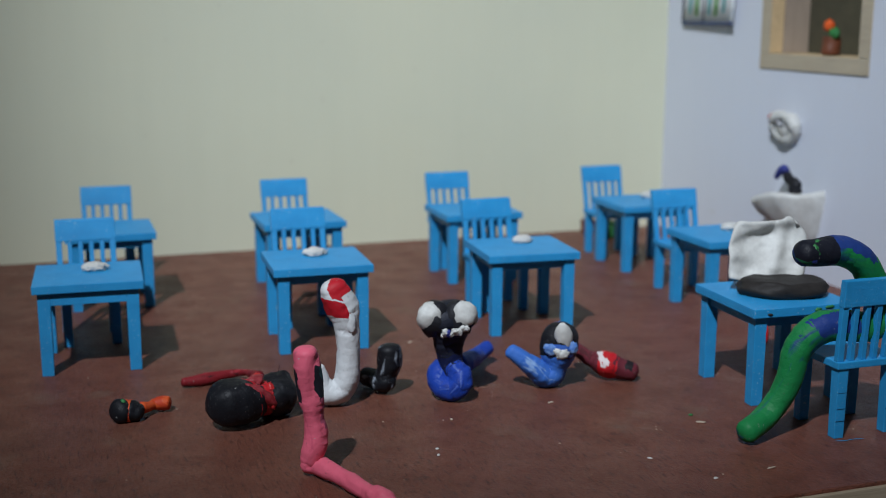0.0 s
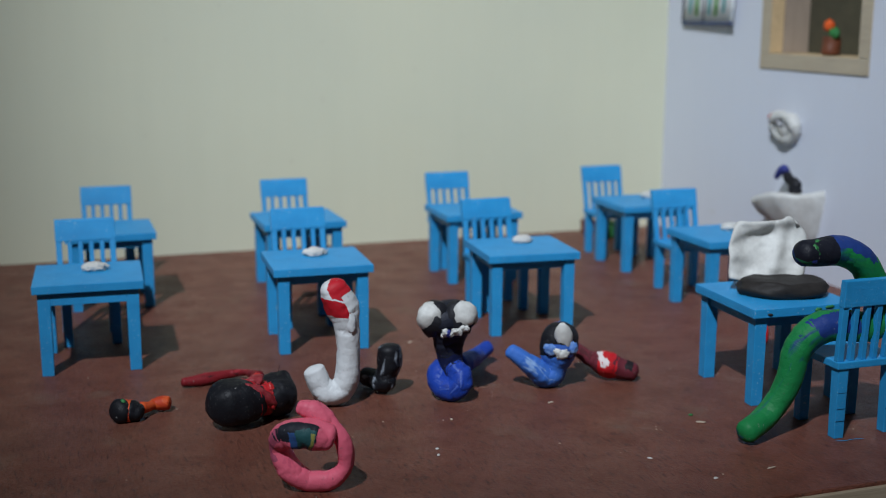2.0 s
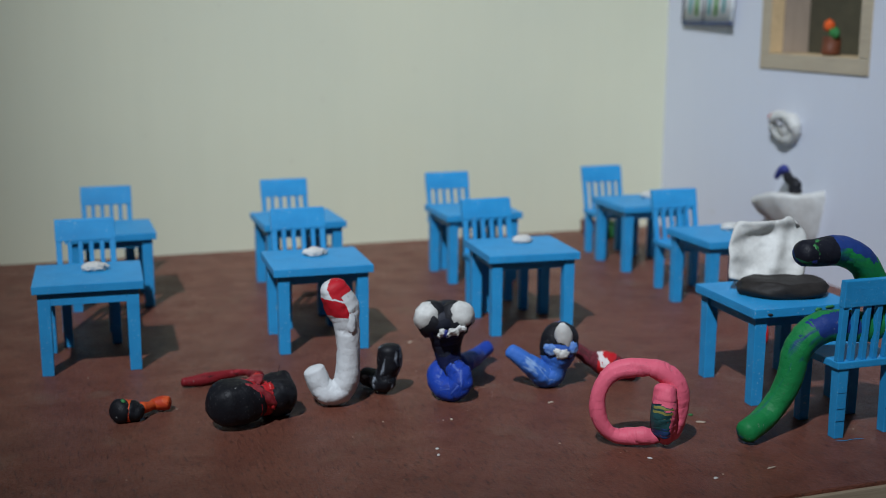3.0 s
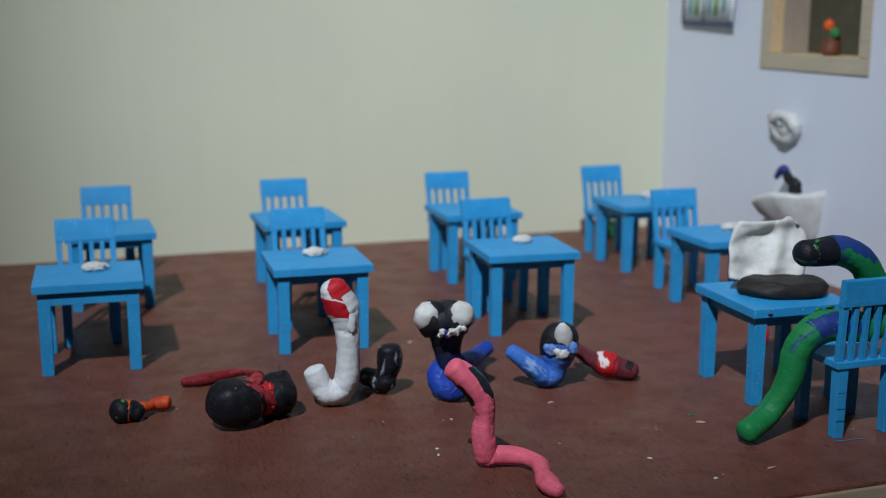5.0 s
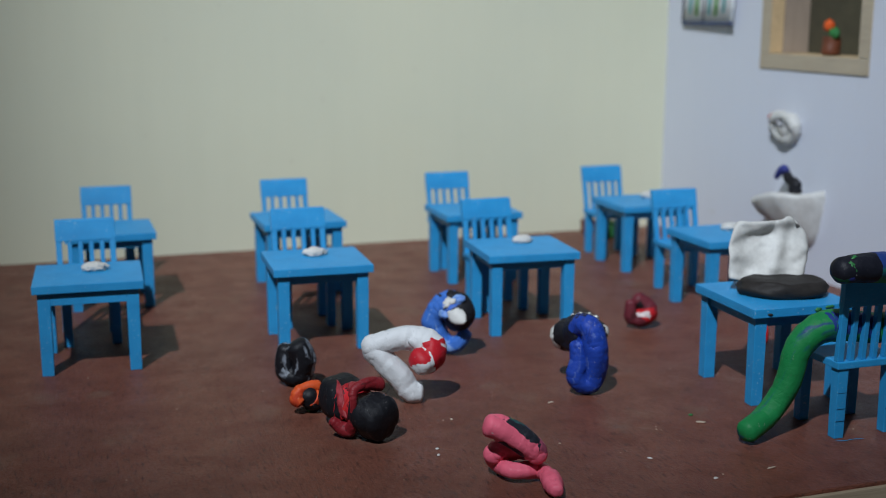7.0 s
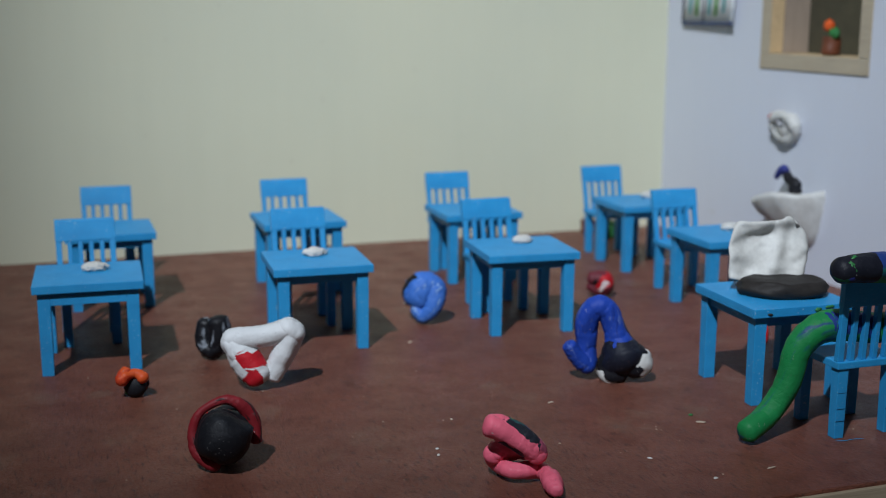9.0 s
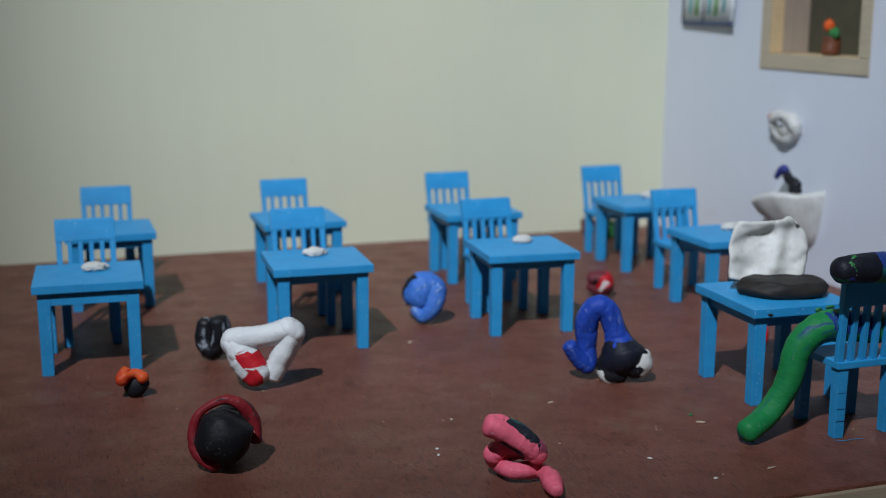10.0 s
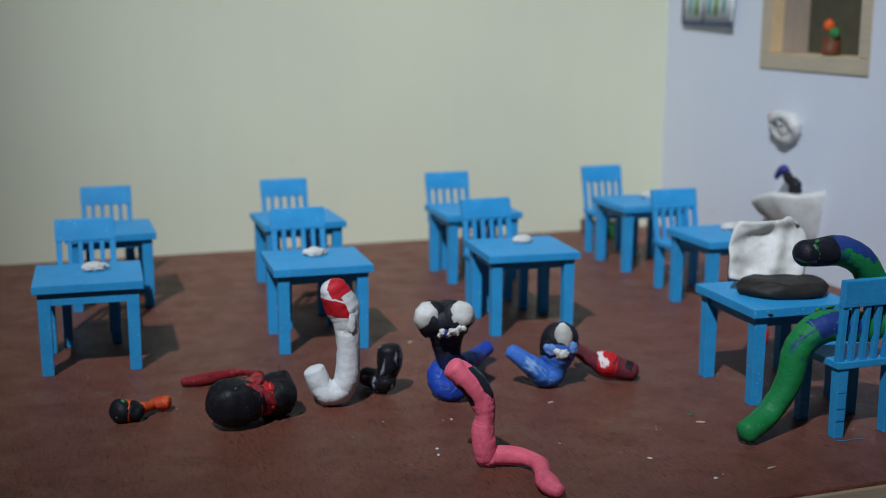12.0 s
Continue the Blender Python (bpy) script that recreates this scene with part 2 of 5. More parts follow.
C_GREEN = clay("worm_green_clay", (0.011, 0.200, 0.056), (0.014, 0.042, 0.17), None, 0.515, scale=48, crisp=0.07, stretch=0.34,
               patch=[(0.074, 0.100, (0.2, 1.0, 0.0062), (0.014, 0.040, 0.19)), (0.158, 0.186, (-1.0, 0.25, 0.0035), (0.016, 0.045, 0.20)), (0.183, 0.197, None, (0.010, 0.011, 0.018)), (0.197, 0.3, (-0.4, 0.9, -0.0015), (0.010, 0.011, 0.018)), (0.199, 0.3, (0.9, -0.3, 0.0022), (0.012, 0.13, 0.06)), (0.201, 0.3, (0.9, -0.8, 0.0030), (0.014, 0.04, 0.15))])
C_FOLD = speckled("white_fold_clay", WHITE, (0.56, 0.57, 0.58), 0.55, 60, 320, 0.3, 0.0008)
C_LOBE = clay("worm_lobe_clay", BLACK, (0.014, 0.015, 0.019), None, 0.6)
C_WAIST = clay("worm_waist_clay", (0.34, 0.014, 0.02), (0.52, 0.02, 0.028), (0.05, 0.012, 0.014), 0.52, scale=130)
C_ARM = clay("worm_arm_clay", (0.21, 0.014, 0.020), (0.33, 0.03, 0.04), (0.06, 0.012, 0.014), 0.55, scale=120, crisp=0.1)
C_WAIST_STRAP = speckled("strap_clay", (0.23, 0.014, 0.02), (0.36, 0.05, 0.06), 0.5, 260, 700, 0.4, 0.001, 0.3)
C_ORANGE = clay("worm_orange_clay", (0.62, 0.085, 0.02), (0.50, 0.05, 0.016), None, 0.55)


# ================= mesh helpers =================
def part(name, bm, material, parent=None, label="", smooth=True):
    me = bpy.data.meshes.new(name)
    bm.to_mesh(me)
    bm.free()
    me.materials.append(material)
    for p in me.polygons:
        p.use_smooth = smooth
    ob = new(name, me)
    if parent:
        ob.parent = parent
    if label:
        ob["label"] = label
    return ob


def box_into(bm, lo, hi, taper=None):
    """An upright block between two corners; taper shrinks its foot by that many metres a side."""
    t = taper or 0.0
    v = [bm.verts.new((x + (t if x == lo[0] else -t) * (z == lo[2]), y + (t if y == lo[1] else -t) * (z == lo[2]), z))
         for z in (lo[2], hi[2]) for y in (lo[1], hi[1]) for x in (lo[0], hi[0])]
    for f in ((0, 2, 3, 1), (4, 5, 7, 6), (0, 1, 5, 4), (1, 3, 7, 5), (3, 2, 6, 7), (2, 0, 4, 6)):
        bm.faces.new([v[i] for i in f])


def block(name, lo, hi, material, parent=None, label="", bevel=0.0005, taper=None):
    bm = bmesh.new()
    box_into(bm, lo, hi, taper)
    if bevel:
        bmesh.ops.bevel(bm, geom=bm.edges[:], offset=bevel, segments=2, affect="EDGES", profile=0.6)
    return part(name, bm, material, parent, label, smooth=False)


def lump(name, size, material, parent=None, label="", seed=0, rough=0.18, freq=2.2, flat=None, subdiv=4):
    """A pressed lump of clay: a ball pushed in and out unevenly, with a flat base where it lies."""
    bm = bmesh.new()
    bmesh.ops.create_icosphere(bm, subdivisions=subdiv, radius=1)
    off = Vector((seed * 3.7, seed * 1.9, seed * 5.3))
    for v in bm.verts:
        n = noise.noise(v.co * freq + off) + 0.4 * noise.noise(v.co * freq * 2.6 + off)
        v.co *= 1 + rough * n
        v.co = Vector((v.co.x * size[0], v.co.y * size[1], v.co.z * size[2]))
        if flat is not None:
            v.co.z = max(v.co.z, flat)
    return part(name, bm, material, parent, label)


# ================= setting =================
WALL_Y, WALL_X = 1.171, 0.6555


def structure(ob, label, category):
    tagged(ob, label, category, kind="structure")
    return ob


structure(block("floor", (-0.62, 0.471, -0.012), (WALL_X + 0.06, WALL_Y + 0.03, 0.0), M_FLOOR, bevel=0.0012),
          "brown stained plywood floor board, scuffed and flecked", "floor")
edge = block("trim", (-0.62, 0.4712, -0.0125), (WALL_X + 0.06, 0.4745, -0.0022), M_PLY, bevel=0)
edge.location.y = -0.0032
structure(edge, "raw splintered plywood edge of the floor board", "board edge")
structure(block("ground", (-3, -2, -0.06), (3, 3, -0.0125), M_TABLE, bevel=0), "pale grey work table under the model", "table top")
structure(block("wall_north", (-0.62, WALL_Y, 0.0), (WALL_X + 0.0, WALL_Y + 0.01, 0.62), M_CREAM, bevel=0), "cream painted card back wall of the model room", "wall")

# side wall with a window hole
WY0, WY1, WZ0, WZ1 = 0.8414, 0.9729, 0.2014, 0.329


def wall_east():
    bm = bmesh.new()
    x0, x1 = WALL_X, WALL_X + 0.006
    g = 0.0045
    for lo, hi in (((x0, 0.60, 0.0), (x1, WALL_Y + 0.01, WZ0 - g)), ((x0, 0.60, WZ0 - g), (x1, WY0 - g, WZ1 + g)), ((x0, WY1 + g, WZ0 - g), (x1, WALL_Y + 0.01, WZ1 + g)),
                   ((x0, 0.60, WZ1 + g), (x1, WALL_Y + 0.01, 0.62))):
        box_into(bm, lo, hi)
    return structure(part("wall_east", bm, M_WHITE_WALL, smooth=False), "white painted side wall with a small window opening", "wall")


wall_east()


def window():
    w = structure(new("window_1"), "small window box with a pale bare wood frame", "window")
    fw, x = 0.0145, WALL_X
    a = dict(parent=w)
    block("window_frame", (x - 0.0014, WY0 - fw, WZ0 - fw), (x - 0.0002, WY1 + fw, WZ0), M_FRAME_WOOD, **a)
    block("window_frame", (x - 0.0014, WY0 - fw, WZ0 + 0.0002), (x - 0.0002, WY0, WZ1), M_FRAME_WOOD, **a)
    block("window_frame", (x - 0.0014, WY1, WZ0 + 0.0002), (x - 0.0002, WY1 + fw, WZ1), M_FRAME_WOOD, **a)
    block("window_frame", (x - 0.0014, WY0 - fw, WZ1 + 0.0002), (x - 0.0002, WY1 + fw, WZ1 + fw), M_FRAME_WOOD, **a)
    # outer jamb: how brightly it is lit is put into a paler wood colour
    block("jamb", (x - 0.001, WY1 + 0.0002, WZ0), (x + 0.014, WY1 + 0.003, WZ1), M_WOOD, label="bare wood jamb, its lit look put in as paler wood", **a)
    block("jamb", (x + 0.0145, WY1 - 0.001, WZ0), (x + 0.042, WY1 + 0.003, WZ1), M_GREY_WOOD, label="greyish inner jamb", **a)
    block("jamb", (x - 0.001, WY0 - 0.003, WZ0), (x + 0.042, WY0 - 0.0002, WZ1), M_GREY_WOOD, **a)
    block("window_sill", (x - 0.001, WY0 - 0.003, WZ0 - 0.004), (x + 0.042, WY1 + 0.003, WZ0 - 0.0002), M_WOOD, **a)
    block("head", (x - 0.001, WY0 - 0.003, WZ1 + 0.0002), (x + 0.042, WY1 + 0.003, WZ1 + 0.004), M_GREY_WOOD, **a)
    block("backing", (x + 0.0425, WY0 - 0.003, WZ0 - 0.004), (x + 0.046, WY1 + 0.003, WZ1 + 0.004), M_OLIVE, label="dark olive card backing", **a)


window()


# ================= furniture =================
def desk(m, rail=False, D=0.069):
    d = new("school_desk")
    W, H, i, lw = 0.0713, 0.0625, 0.0031, 0.0083
    block("tabletop", (-W / 2, -D / 2, H - 0.0056), (W / 2, D / 2, H), M_BLUE, d, bevel=0.0004)
    a = H - 0.0058
    for sy in (-1, 1):
        y = sy * (D / 2 - i - lw / 2)
        block("apron", (-W / 2 + i + lw, y - 0.0022, a - 0.0065), (W / 2 - i - lw, y + 0.0022, a), M_BLUE, d, bevel=0.0003)
    for sx in (-1, 1):
        x = sx * (W / 2 - i - lw / 2)
        block("apron", (x - 0.0022, -D / 2 + i + lw, a - 0.0065), (x + 0.0022, D / 2 - i - lw, a), M_BLUE, d, bevel=0.0003)
        for sy in (-1, 1):
            y = sy * (D / 2 - i - lw / 2)
            block("leg", (x - lw / 2, y - lw / 2, 0), (x + lw / 2, y + lw / 2, a), M_BLUE, d, bevel=0.0004, taper=0.0003)
    if rail:
        block("front_rail", (-W / 2 + i + lw, -D / 2 + i, a - 0.0085), (W / 2 - i - lw, -D / 2 + i + 0.003, a - 0.001), M_BLUE, d, bevel=0.0003)
    d.matrix_basis = m
    return d


def sheared(name, lo, hi, material, parent, lean=0.24, z0=0.043, bevel=0.0004, label=""):
    ob = block(name, lo, hi, material, parent, label, bevel=bevel)
    for v in ob.data.vertices:
        v.co.y += lean * (v.co.z - z0)
    return ob


def chair(m, panel=False, S=0.0435, H=0.086, lean=0.24):
    """Slatted chair, front towards -y, back leaning towards +y."""
    c = new("slat_chair")
    W, D = 0.0435, 0.042
    block("seat", (-W / 2, -D / 2, S - 0.0042), (W / 2, D / 2, S), M_BLUE, c, bevel=0.0006)
    for sx in (-1, 1):
        for sy in (-1, 1):
            x, y = sx * (W / 2 - 0.0048), sy * (D / 2 - 0.0045)
            block("leg", (x - 0.0034, y - 0.0034, 0), (x + 0.0034, y + 0.0034, S - 0.0042), M_BLUE, c, bevel=0.0004, taper=0.0003)
    y0 = D / 2 - 0.0052
    n = 6
    for k in range(n):
        x = -W / 2 + 0.0024 + (W - 0.0048) * k / (n - 1)
        w = 0.0021 if k in (0, n - 1) else 0.0016
        sheared("slat", (x - w, y0, S), (x + w, y0 + 0.0034, H - 0.0155), M_BLUE, c, lean)
    sheared("top_rail", (-W / 2, y0 - 0.0006, H - 0.0157), (W / 2, y0 + 0.0042, H), M_BLUE, c, lean, bevel=0.0006)
    if panel:
        bm = bmesh.new()
        for k in range(34):
            for r in range(5):
                x, z = -W / 2 + 0.0042 + 0.00105 * k, H - 0.0128 + 0.0021 * r
                s = 0.0007 if r % 2 else -0.0007
                y = y0 + 0.0042 + lean * (z - 0.043)
                v = [bm.verts.new(p) for p in ((x - 0.0002 - s / 2, y, z - 0.0009), (x + 0.0002 - s / 2, y, z - 0.0009), (x + 0.0002 + s / 2, y, z + 0.0009), (x - 0.0002 + s / 2, y, z + 0.0009))]
                q = [bm.verts.new((p.co.x, p.co.y + 0.00009, p.co.z)) for p in v]
                bm.faces.new(q)
                for j in range(4):
                    bm.faces.new((v[j], v[(j + 1) % 4], q[(j + 1) % 4], q[j]))
        bmesh.ops.recalc_face_normals(bm, faces=bm.faces[:])
        part("embossed_hatching", bm, M_BLUE, c, smooth=False)
        for x, z in ((W / 2 - 0.0048, 0.0105), (W / 2 - 0.0048, 0.0178), (W / 2 - 0.0048, 0.0272), (0.0048 - W / 2, 0.0150), (0.0048 - W / 2, 0.0290)):
            y = D / 2 - 0.0045
            block("layer_gap", (x - 0.0033, y + 0.0033, z), (x + 0.0033, y + 0.0035, z + 0.00018), M_NAVY_GAP, c, "dark gap between printed layers", bevel=0)
    c.matrix_basis = m
    return c


first = tagged(desk(pose(0.1784, 0.8233, 0, 0, 0, -2.2)), "blue printed plastic school desk with square legs", "desk", "pupils' desks")
tagged(desk(pose(0.0187, 0.8215, 0, 0, 0, -2.5), rail=True), "blue printed plastic school desk with a front rail", "desk", "pupils' desks")
for x, y, a in ((0.3392, 0.8201, -4.1), (0.5203, 0.8200, 0.4), (0.041, 0.994, 0), (0.2010, 1.0000, 0.8), (0.3631, 0.9952, -0.6), (0.5338, 0.9913, 0.4)):
    copy_thing(first, pose(x, y, 0, 0, 0, a))
tagged(desk(pose(0.4350, 0.6267, 0, 0, 0, -2.2), D=0.0738), "blue printed plastic teacher's desk carrying a clay laptop", "desk", "teacher's place")

seat_one = tagged(chair(pose(0.0203, 0.879, 0, 0, 0, 0.5)), "blue printed plastic chair with slatted back", "chair", "pupils' chairs")
for x, y, a in ((0.1814, 0.879, -1), (0.3420, 0.879, 0.5), (0.5190, 0.879, -1.0), (0.0430, 1.044, -0.5), (0.2032, 1.044, 0.8), (0.3630, 1.044, -0.8), (0.5296, 1.044, 0.5)):
    copy_thing(seat_one, pose(x, y, 0, 0, 0, a))
tagged(chair(pose(0.4350, 0.5500, 0, 0, 0, 180), True, 0.0458, 0.0935, 0.06), "blue printed plastic chair with an embossed top rail", "chair", "teacher's place")


# ================= things on the desks and walls =================
def paper_lump(x, y, s, seed):
    ob = lump("clay_scrap", (0.0088 * s, 0.0066 * s, 0.0036), M_WHITE_CLAY, seed=seed, rough=0.26, flat=-0.0022)
    ob.location = (x, y, 0.0625 + 0.0022)
    tagged(ob, "crumpled scrap of white clay on a blue desk", "clay scrap", "scraps on the desks")


for k, (x, y, s) in enumerate(((0.0235, 0.8290, 1.0), (0.1800, 0.8330, 1.0), (0.3450, 0.8320, 0.9), (0.5320, 0.8300, 1.1), (0.5480, 1.0040, 0.9))):
    paper_lump(x, y, s, k + 3)


def laptop():
    t = tagged(new("clay_laptop"), "white clay laptop screen on a dark clay keyboard slab", "laptop")
    base = lump("keyboard", (0.0298, 0.0205, 0.0100), M_DARK_CLAY, t, "dark brown clay slab", 11, 0.10, 1.6, -0.0045)
    for v in base.data.vertices:
        v.co.z = min(v.co.z, 0.0056 + 0.0010 * noise.noise(v.co * 90))
        v.co.x *= 1.0 + 0.06 * (abs(v.co.y) / 0.019) ** 2
    base.location = (0.0008, -0.0048, 0.0045)
    bm = bmesh.new()
    n = 22
    front, back = [], []
    for j in range(n + 1):
        for i in range(n + 1):
            u, v = i / n * 2 - 1, j / n * 2 - 1
            k = 1 - 0.05 * (abs(u) ** 6 + abs(v) ** 6)
            rim = max(abs(u), abs(v))
            x = u * 0.0255 * k * (1 + 0.05 * math.sin(3 * v + 1)) + 0.0012 * v
            z = 0.0203 + v * 0.0196 * k + 0.0024 * noise.noise(Vector((u * 1.6, v, 7))) + 0.0030 * max(0, u - 0.1) ** 2 * max(0, v)
            y = 0.0058 * (1 - rim ** 3) + 0.0035 * noise.noise(Vector((u * 1.3 + 4, v * 1.3, 2.0))) + 0.0018 * noise.noise(Vector((u * 3.2, v * 3.2, 9))) + 0.006 * v
            y -= 0.0020 * max(0, v - 0.5) * (1.6 + math.sin(2.2 * u)) + 0.0030 * max(0, -u - 0.6)
            x -= 0.0058 * max(0, -u) * (1 - v) / 2 + 0.0075 * max(0, u) * max(0, v) ** 2
            z += 0.0032 * math.exp(-((u - 0.6) / 0.45) ** 2) * max(0, v) ** 2 - 0.0050 * (max(0, u - 0.5) / 0.5) ** 2 * max(0, v) ** 2
            y += 0.0026 * math.exp(-((u + 0.30 - 1.4 * (v - 0.4)) ** 2 / 0.2 + (v - 0.4) ** 2 / 0.12))
            y -= 0.0022 * math.exp(-((u - 0.15 - 0.3 * v) / 0.16) ** 2)
            edge_in = 0.0042 * rim ** 9
            front.append(bm.verts.new((x, y - 0.0046 + edge_in, z)))
            back.append(bm.verts.new((x, y + 0.0046 - edge_in, z)))
    w = n + 1
    for j in range(n):
        for i in range(n):
            a = j * w + i
            bm.faces.new((front[a], front[a + 1], front[a + w + 1], front[a + w]))
            bm.faces.new((back[a], back[a + w], back[a + w + 1], back[a + 1]))
    for i in range(n):
        for a, b in ((i, i + 1), (n * w + i + 1, n * w + i), ((i + 1) * w, i * w), (i * w + n, (i + 1) * w + n)):
            bm.faces.new((front[b], front[a], back[a], back[b]))
    scr = part("screen", bm, M_WHITE_CLAY, t, "white pressed clay screen with dents")
    scr.matrix_basis = pose(-0.0025, 0.011, 0.0045)
    t.matrix_basis = pose(0.4400, 0.6285, 0.0625, 0, 0, -15)


laptop()


def basin():
    b = tagged(new("wash_basin"), "white clay wash basin fixed on the side wall", "basin")
    bm = bmesh.new()
    prof = [(0.0, -0.046), (0.008, -0.042), (0.017, -0.033), (0.0245, -0.021), (0.0325, -0.010), (0.0365, -0.001), (0.037, 0.003), (0.035, 0.004), (0.026, -0.003), (0.012, -0.009), (0.0, -0.011)]
    rings = []
    for k in range(25):
        a = math.pi * k / 24
        rings.append([bm.verts.new((-r * math.sin(a) ** 0.8 * 1.25 * (1 + 0.08 * noise.noise(Vector((a * 2, z * 40, 1)))), r * math.cos(a) + 0.24 * min(0, z + 0.005), z + 0.002 * math.sin(4 * a) * (r > 0.03))) for r, z in prof])
    for p, q in zip(rings, rings[1:]):
        for j in range(len(prof) - 1):
            bm.faces.new((p[j], q[j], q[j + 1], p[j + 1]))
    bmesh.ops.remove_doubles(bm, verts=bm.verts[:], dist=0.0001)
    bmesh.ops.recalc_face_normals(bm, faces=bm.faces[:])
    part("bowl", bm, M_WHITE_CLAY, b)
    b.matrix_basis = pose(WALL_X, 0.9101, 0.0715, -12, 0, 0)
    return b


def roll(name, pts, radii, material, parent=None, label="", rings=8, sides=14, seed=0, wob=0.12):
    """A hand-rolled clay roll along a bent line."""
    P = [Vector(p) for p in pts]
    bm = bmesh.new()
    path, rad = [], []
    n = len(P)
    for i in range(n - 1):
        p0, p1, p2, p3 = P[max(i - 1, 0)], P[i], P[i + 1], P[min(i + 2, n - 1)]
        for k in range(rings):
            t = k / rings
            path.append(0.5 * (2 * p1 + (p2 - p0) * t + (2 * p0 - 5 * p1 + 4 * p2 - p3) * t * t + (3 * p1 - p0 - 3 * p2 + p3) * t ** 3))
            rad.append(radii[i] * (1 - t) + radii[i + 1] * t)
    path.append(P[-1])
    rad.append(radii[-1])
    loops = []
    side = Vector((0.3, 0.9, 0.2))
    for i, c in enumerate(path):
        d = (path[min(i + 1, len(path) - 1)] - path[max(i - 1, 0)]).normalized()
        side = (side - d * side.dot(d)).normalized()
        o = d.cross(side)
        e = min(1, math.sqrt(max(0.02, min(i, len(path) - 1 - i) / 3)))
        ring = []
        for s in range(sides):
            a = 2 * math.pi * s / sides
            q = side * math.cos(a) + o * math.sin(a)
            r = rad[i] * e * (1 + wob * noise.noise(q * 1.5 + c * 120 + Vector((seed, 0, 0))))
            ring.append(bm.verts.new(c + q * r))
        loops.append(ring)
    for p, q in zip(loops, loops[1:]):
        for s in range(sides):
            bm.faces.new((p[s], p[(s + 1) % sides], q[(s + 1) % sides], q[s]))
    bm.faces.new(loops[0][::-1])
    bm.faces.new(loops[-1])
    return part(name, bm, material, parent, label)


basin()
tap = tagged(new("basin_tap"), "black clay tap with a blue knob on the basin", "tap")
roll("spout", [(0, -0.004, 0), (0, 0.001, 0.005), (0, -0.001, 0.010), (0, 0.010, 0.013), (0, 0.015, 0.019)], [0.0062, 0.0058, 0.0046, 0.0046, 0.004], M_BLACK_CLAY, tap)
roll("knob", [(0, 0.015, 0.018), (0, 0.019, 0.0215), (-0.001, 0.024, 0.018), (-0.002, 0.029, 0.011)], [0.004, 0.0042, 0.0036, 0.0022], M_NAVY_CLAY, tap, "navy blue clay knob")
tap.matrix_basis = pose(WALL_X - 0.014, 0.8997, 0.0760)

dish = tagged(new("soap_dish"), "white clay soap dish with a red dab on the wall", "soap dish")
roll("rim", [(-0.004 - 0.003 * math.sin(a), 0.0168 * math.cos(a), 0.0110 * math.sin(a)) for a in [2 * math.pi * k / 12 + 0.3 for k in range(13)]], [0.0050 + 0.0010 * math.sin(k * 1.7) for k in range(13)], M_WHITE_CLAY, dish, seed=4)
lump("plate", (0.0080, 0.0180, 0.0130), M_WHITE_CLAY, dish, seed=5, rough=0.25, subdiv=3)
lump("red_dab", (0.0035, 0.0045, 0.005), M_RED_CLAY, dish, "red clay dab", 6, 0.2, subdiv=3).location = (-0.005, 0.0190, 0.007)
roll("grey_smear", [(-0.008, 0.008, 0.009), (-0.008, 0.0, 0.002), (-0.008, -0.008, 0.007)], [0.0015, 0.0020, 0.0015], speckled("grey_clay", (0.42, 0.42, 0.44), (0.52, 0.52, 0.54), 0.6), dish)
dish.matrix_basis = pose(WALL_X - 0.002, 0.9340, 0.1345)

poster = tagged(new("wall_poster"), "white paper poster with green and teal stripes, curling off the wall", "poster")


def curl(name, y0, y1, z0, z1, off, material, label=""):
    bm = bmesh.new()
    n = 14
    rows = []
    for i in range(n + 1):
        y = y0 + (y1 - y0) * i / n
        s = (1.147 - y) / 0.098
        rows.append([bm.verts.new((WALL_X - 0.0015 - 0.0048 * (0.35 + 0.65 * s) * (0.294 - z) / 0.068 - off - d, y, z)) for z in (z0, z1) for d in (0.0, 0.0004)])
    for p, q in zip(rows, rows[1:]):
        bm.faces.new((p[0], q[0], q[2], p[2]))
        bm.faces.new((p[1], p[3], q[3], q[1]))
        bm.faces.new((p[0], p[1], q[1], q[0]))
        bm.faces.new((p[2], q[2], q[3], p[3]))
    for r in (rows[0], rows[-1]):
        bm.faces.new((r[0], r[2], r[3], r[1]))
    bmesh.ops.recalc_face_normals(bm, faces=bm.faces[:])
    return part(name, bm, material, poster, label)


curl("sheet", 1.043, 1.147, 0.226, 0.292, 0.0, M_PAPER)
curl("border", 1.043, 1.147, 0.2262, 0.2300, 0.0006, M_BLACK_INK, "dark inked border line")
for k, (a, b, z, mt) in enumerate(((1.127, 1.133, 0.238, M_TEAL_INK), (1.113, 1.120, 0.236, M_GREEN_INK), (1.088, 1.094, 0.237, M_TEAL_INK), (1.074, 1.081, 0.236, M_GREEN_INK), (1.060, 1.065, 0.239, M_TEAL_INK))):
    curl("stripe", a, b, z, 0.288, 0.0006, mt, "teal and green crayon stripe")
curl("border", 1.1435, 1.147, 0.2302, 0.29, 0.0006, M_BLACK_INK)
curl("border", 1.100, 1.1025, 0.2302, 0.29, 0.0006, M_BLACK_INK)

poster.location = (0.0, -0.0125, 0.0)

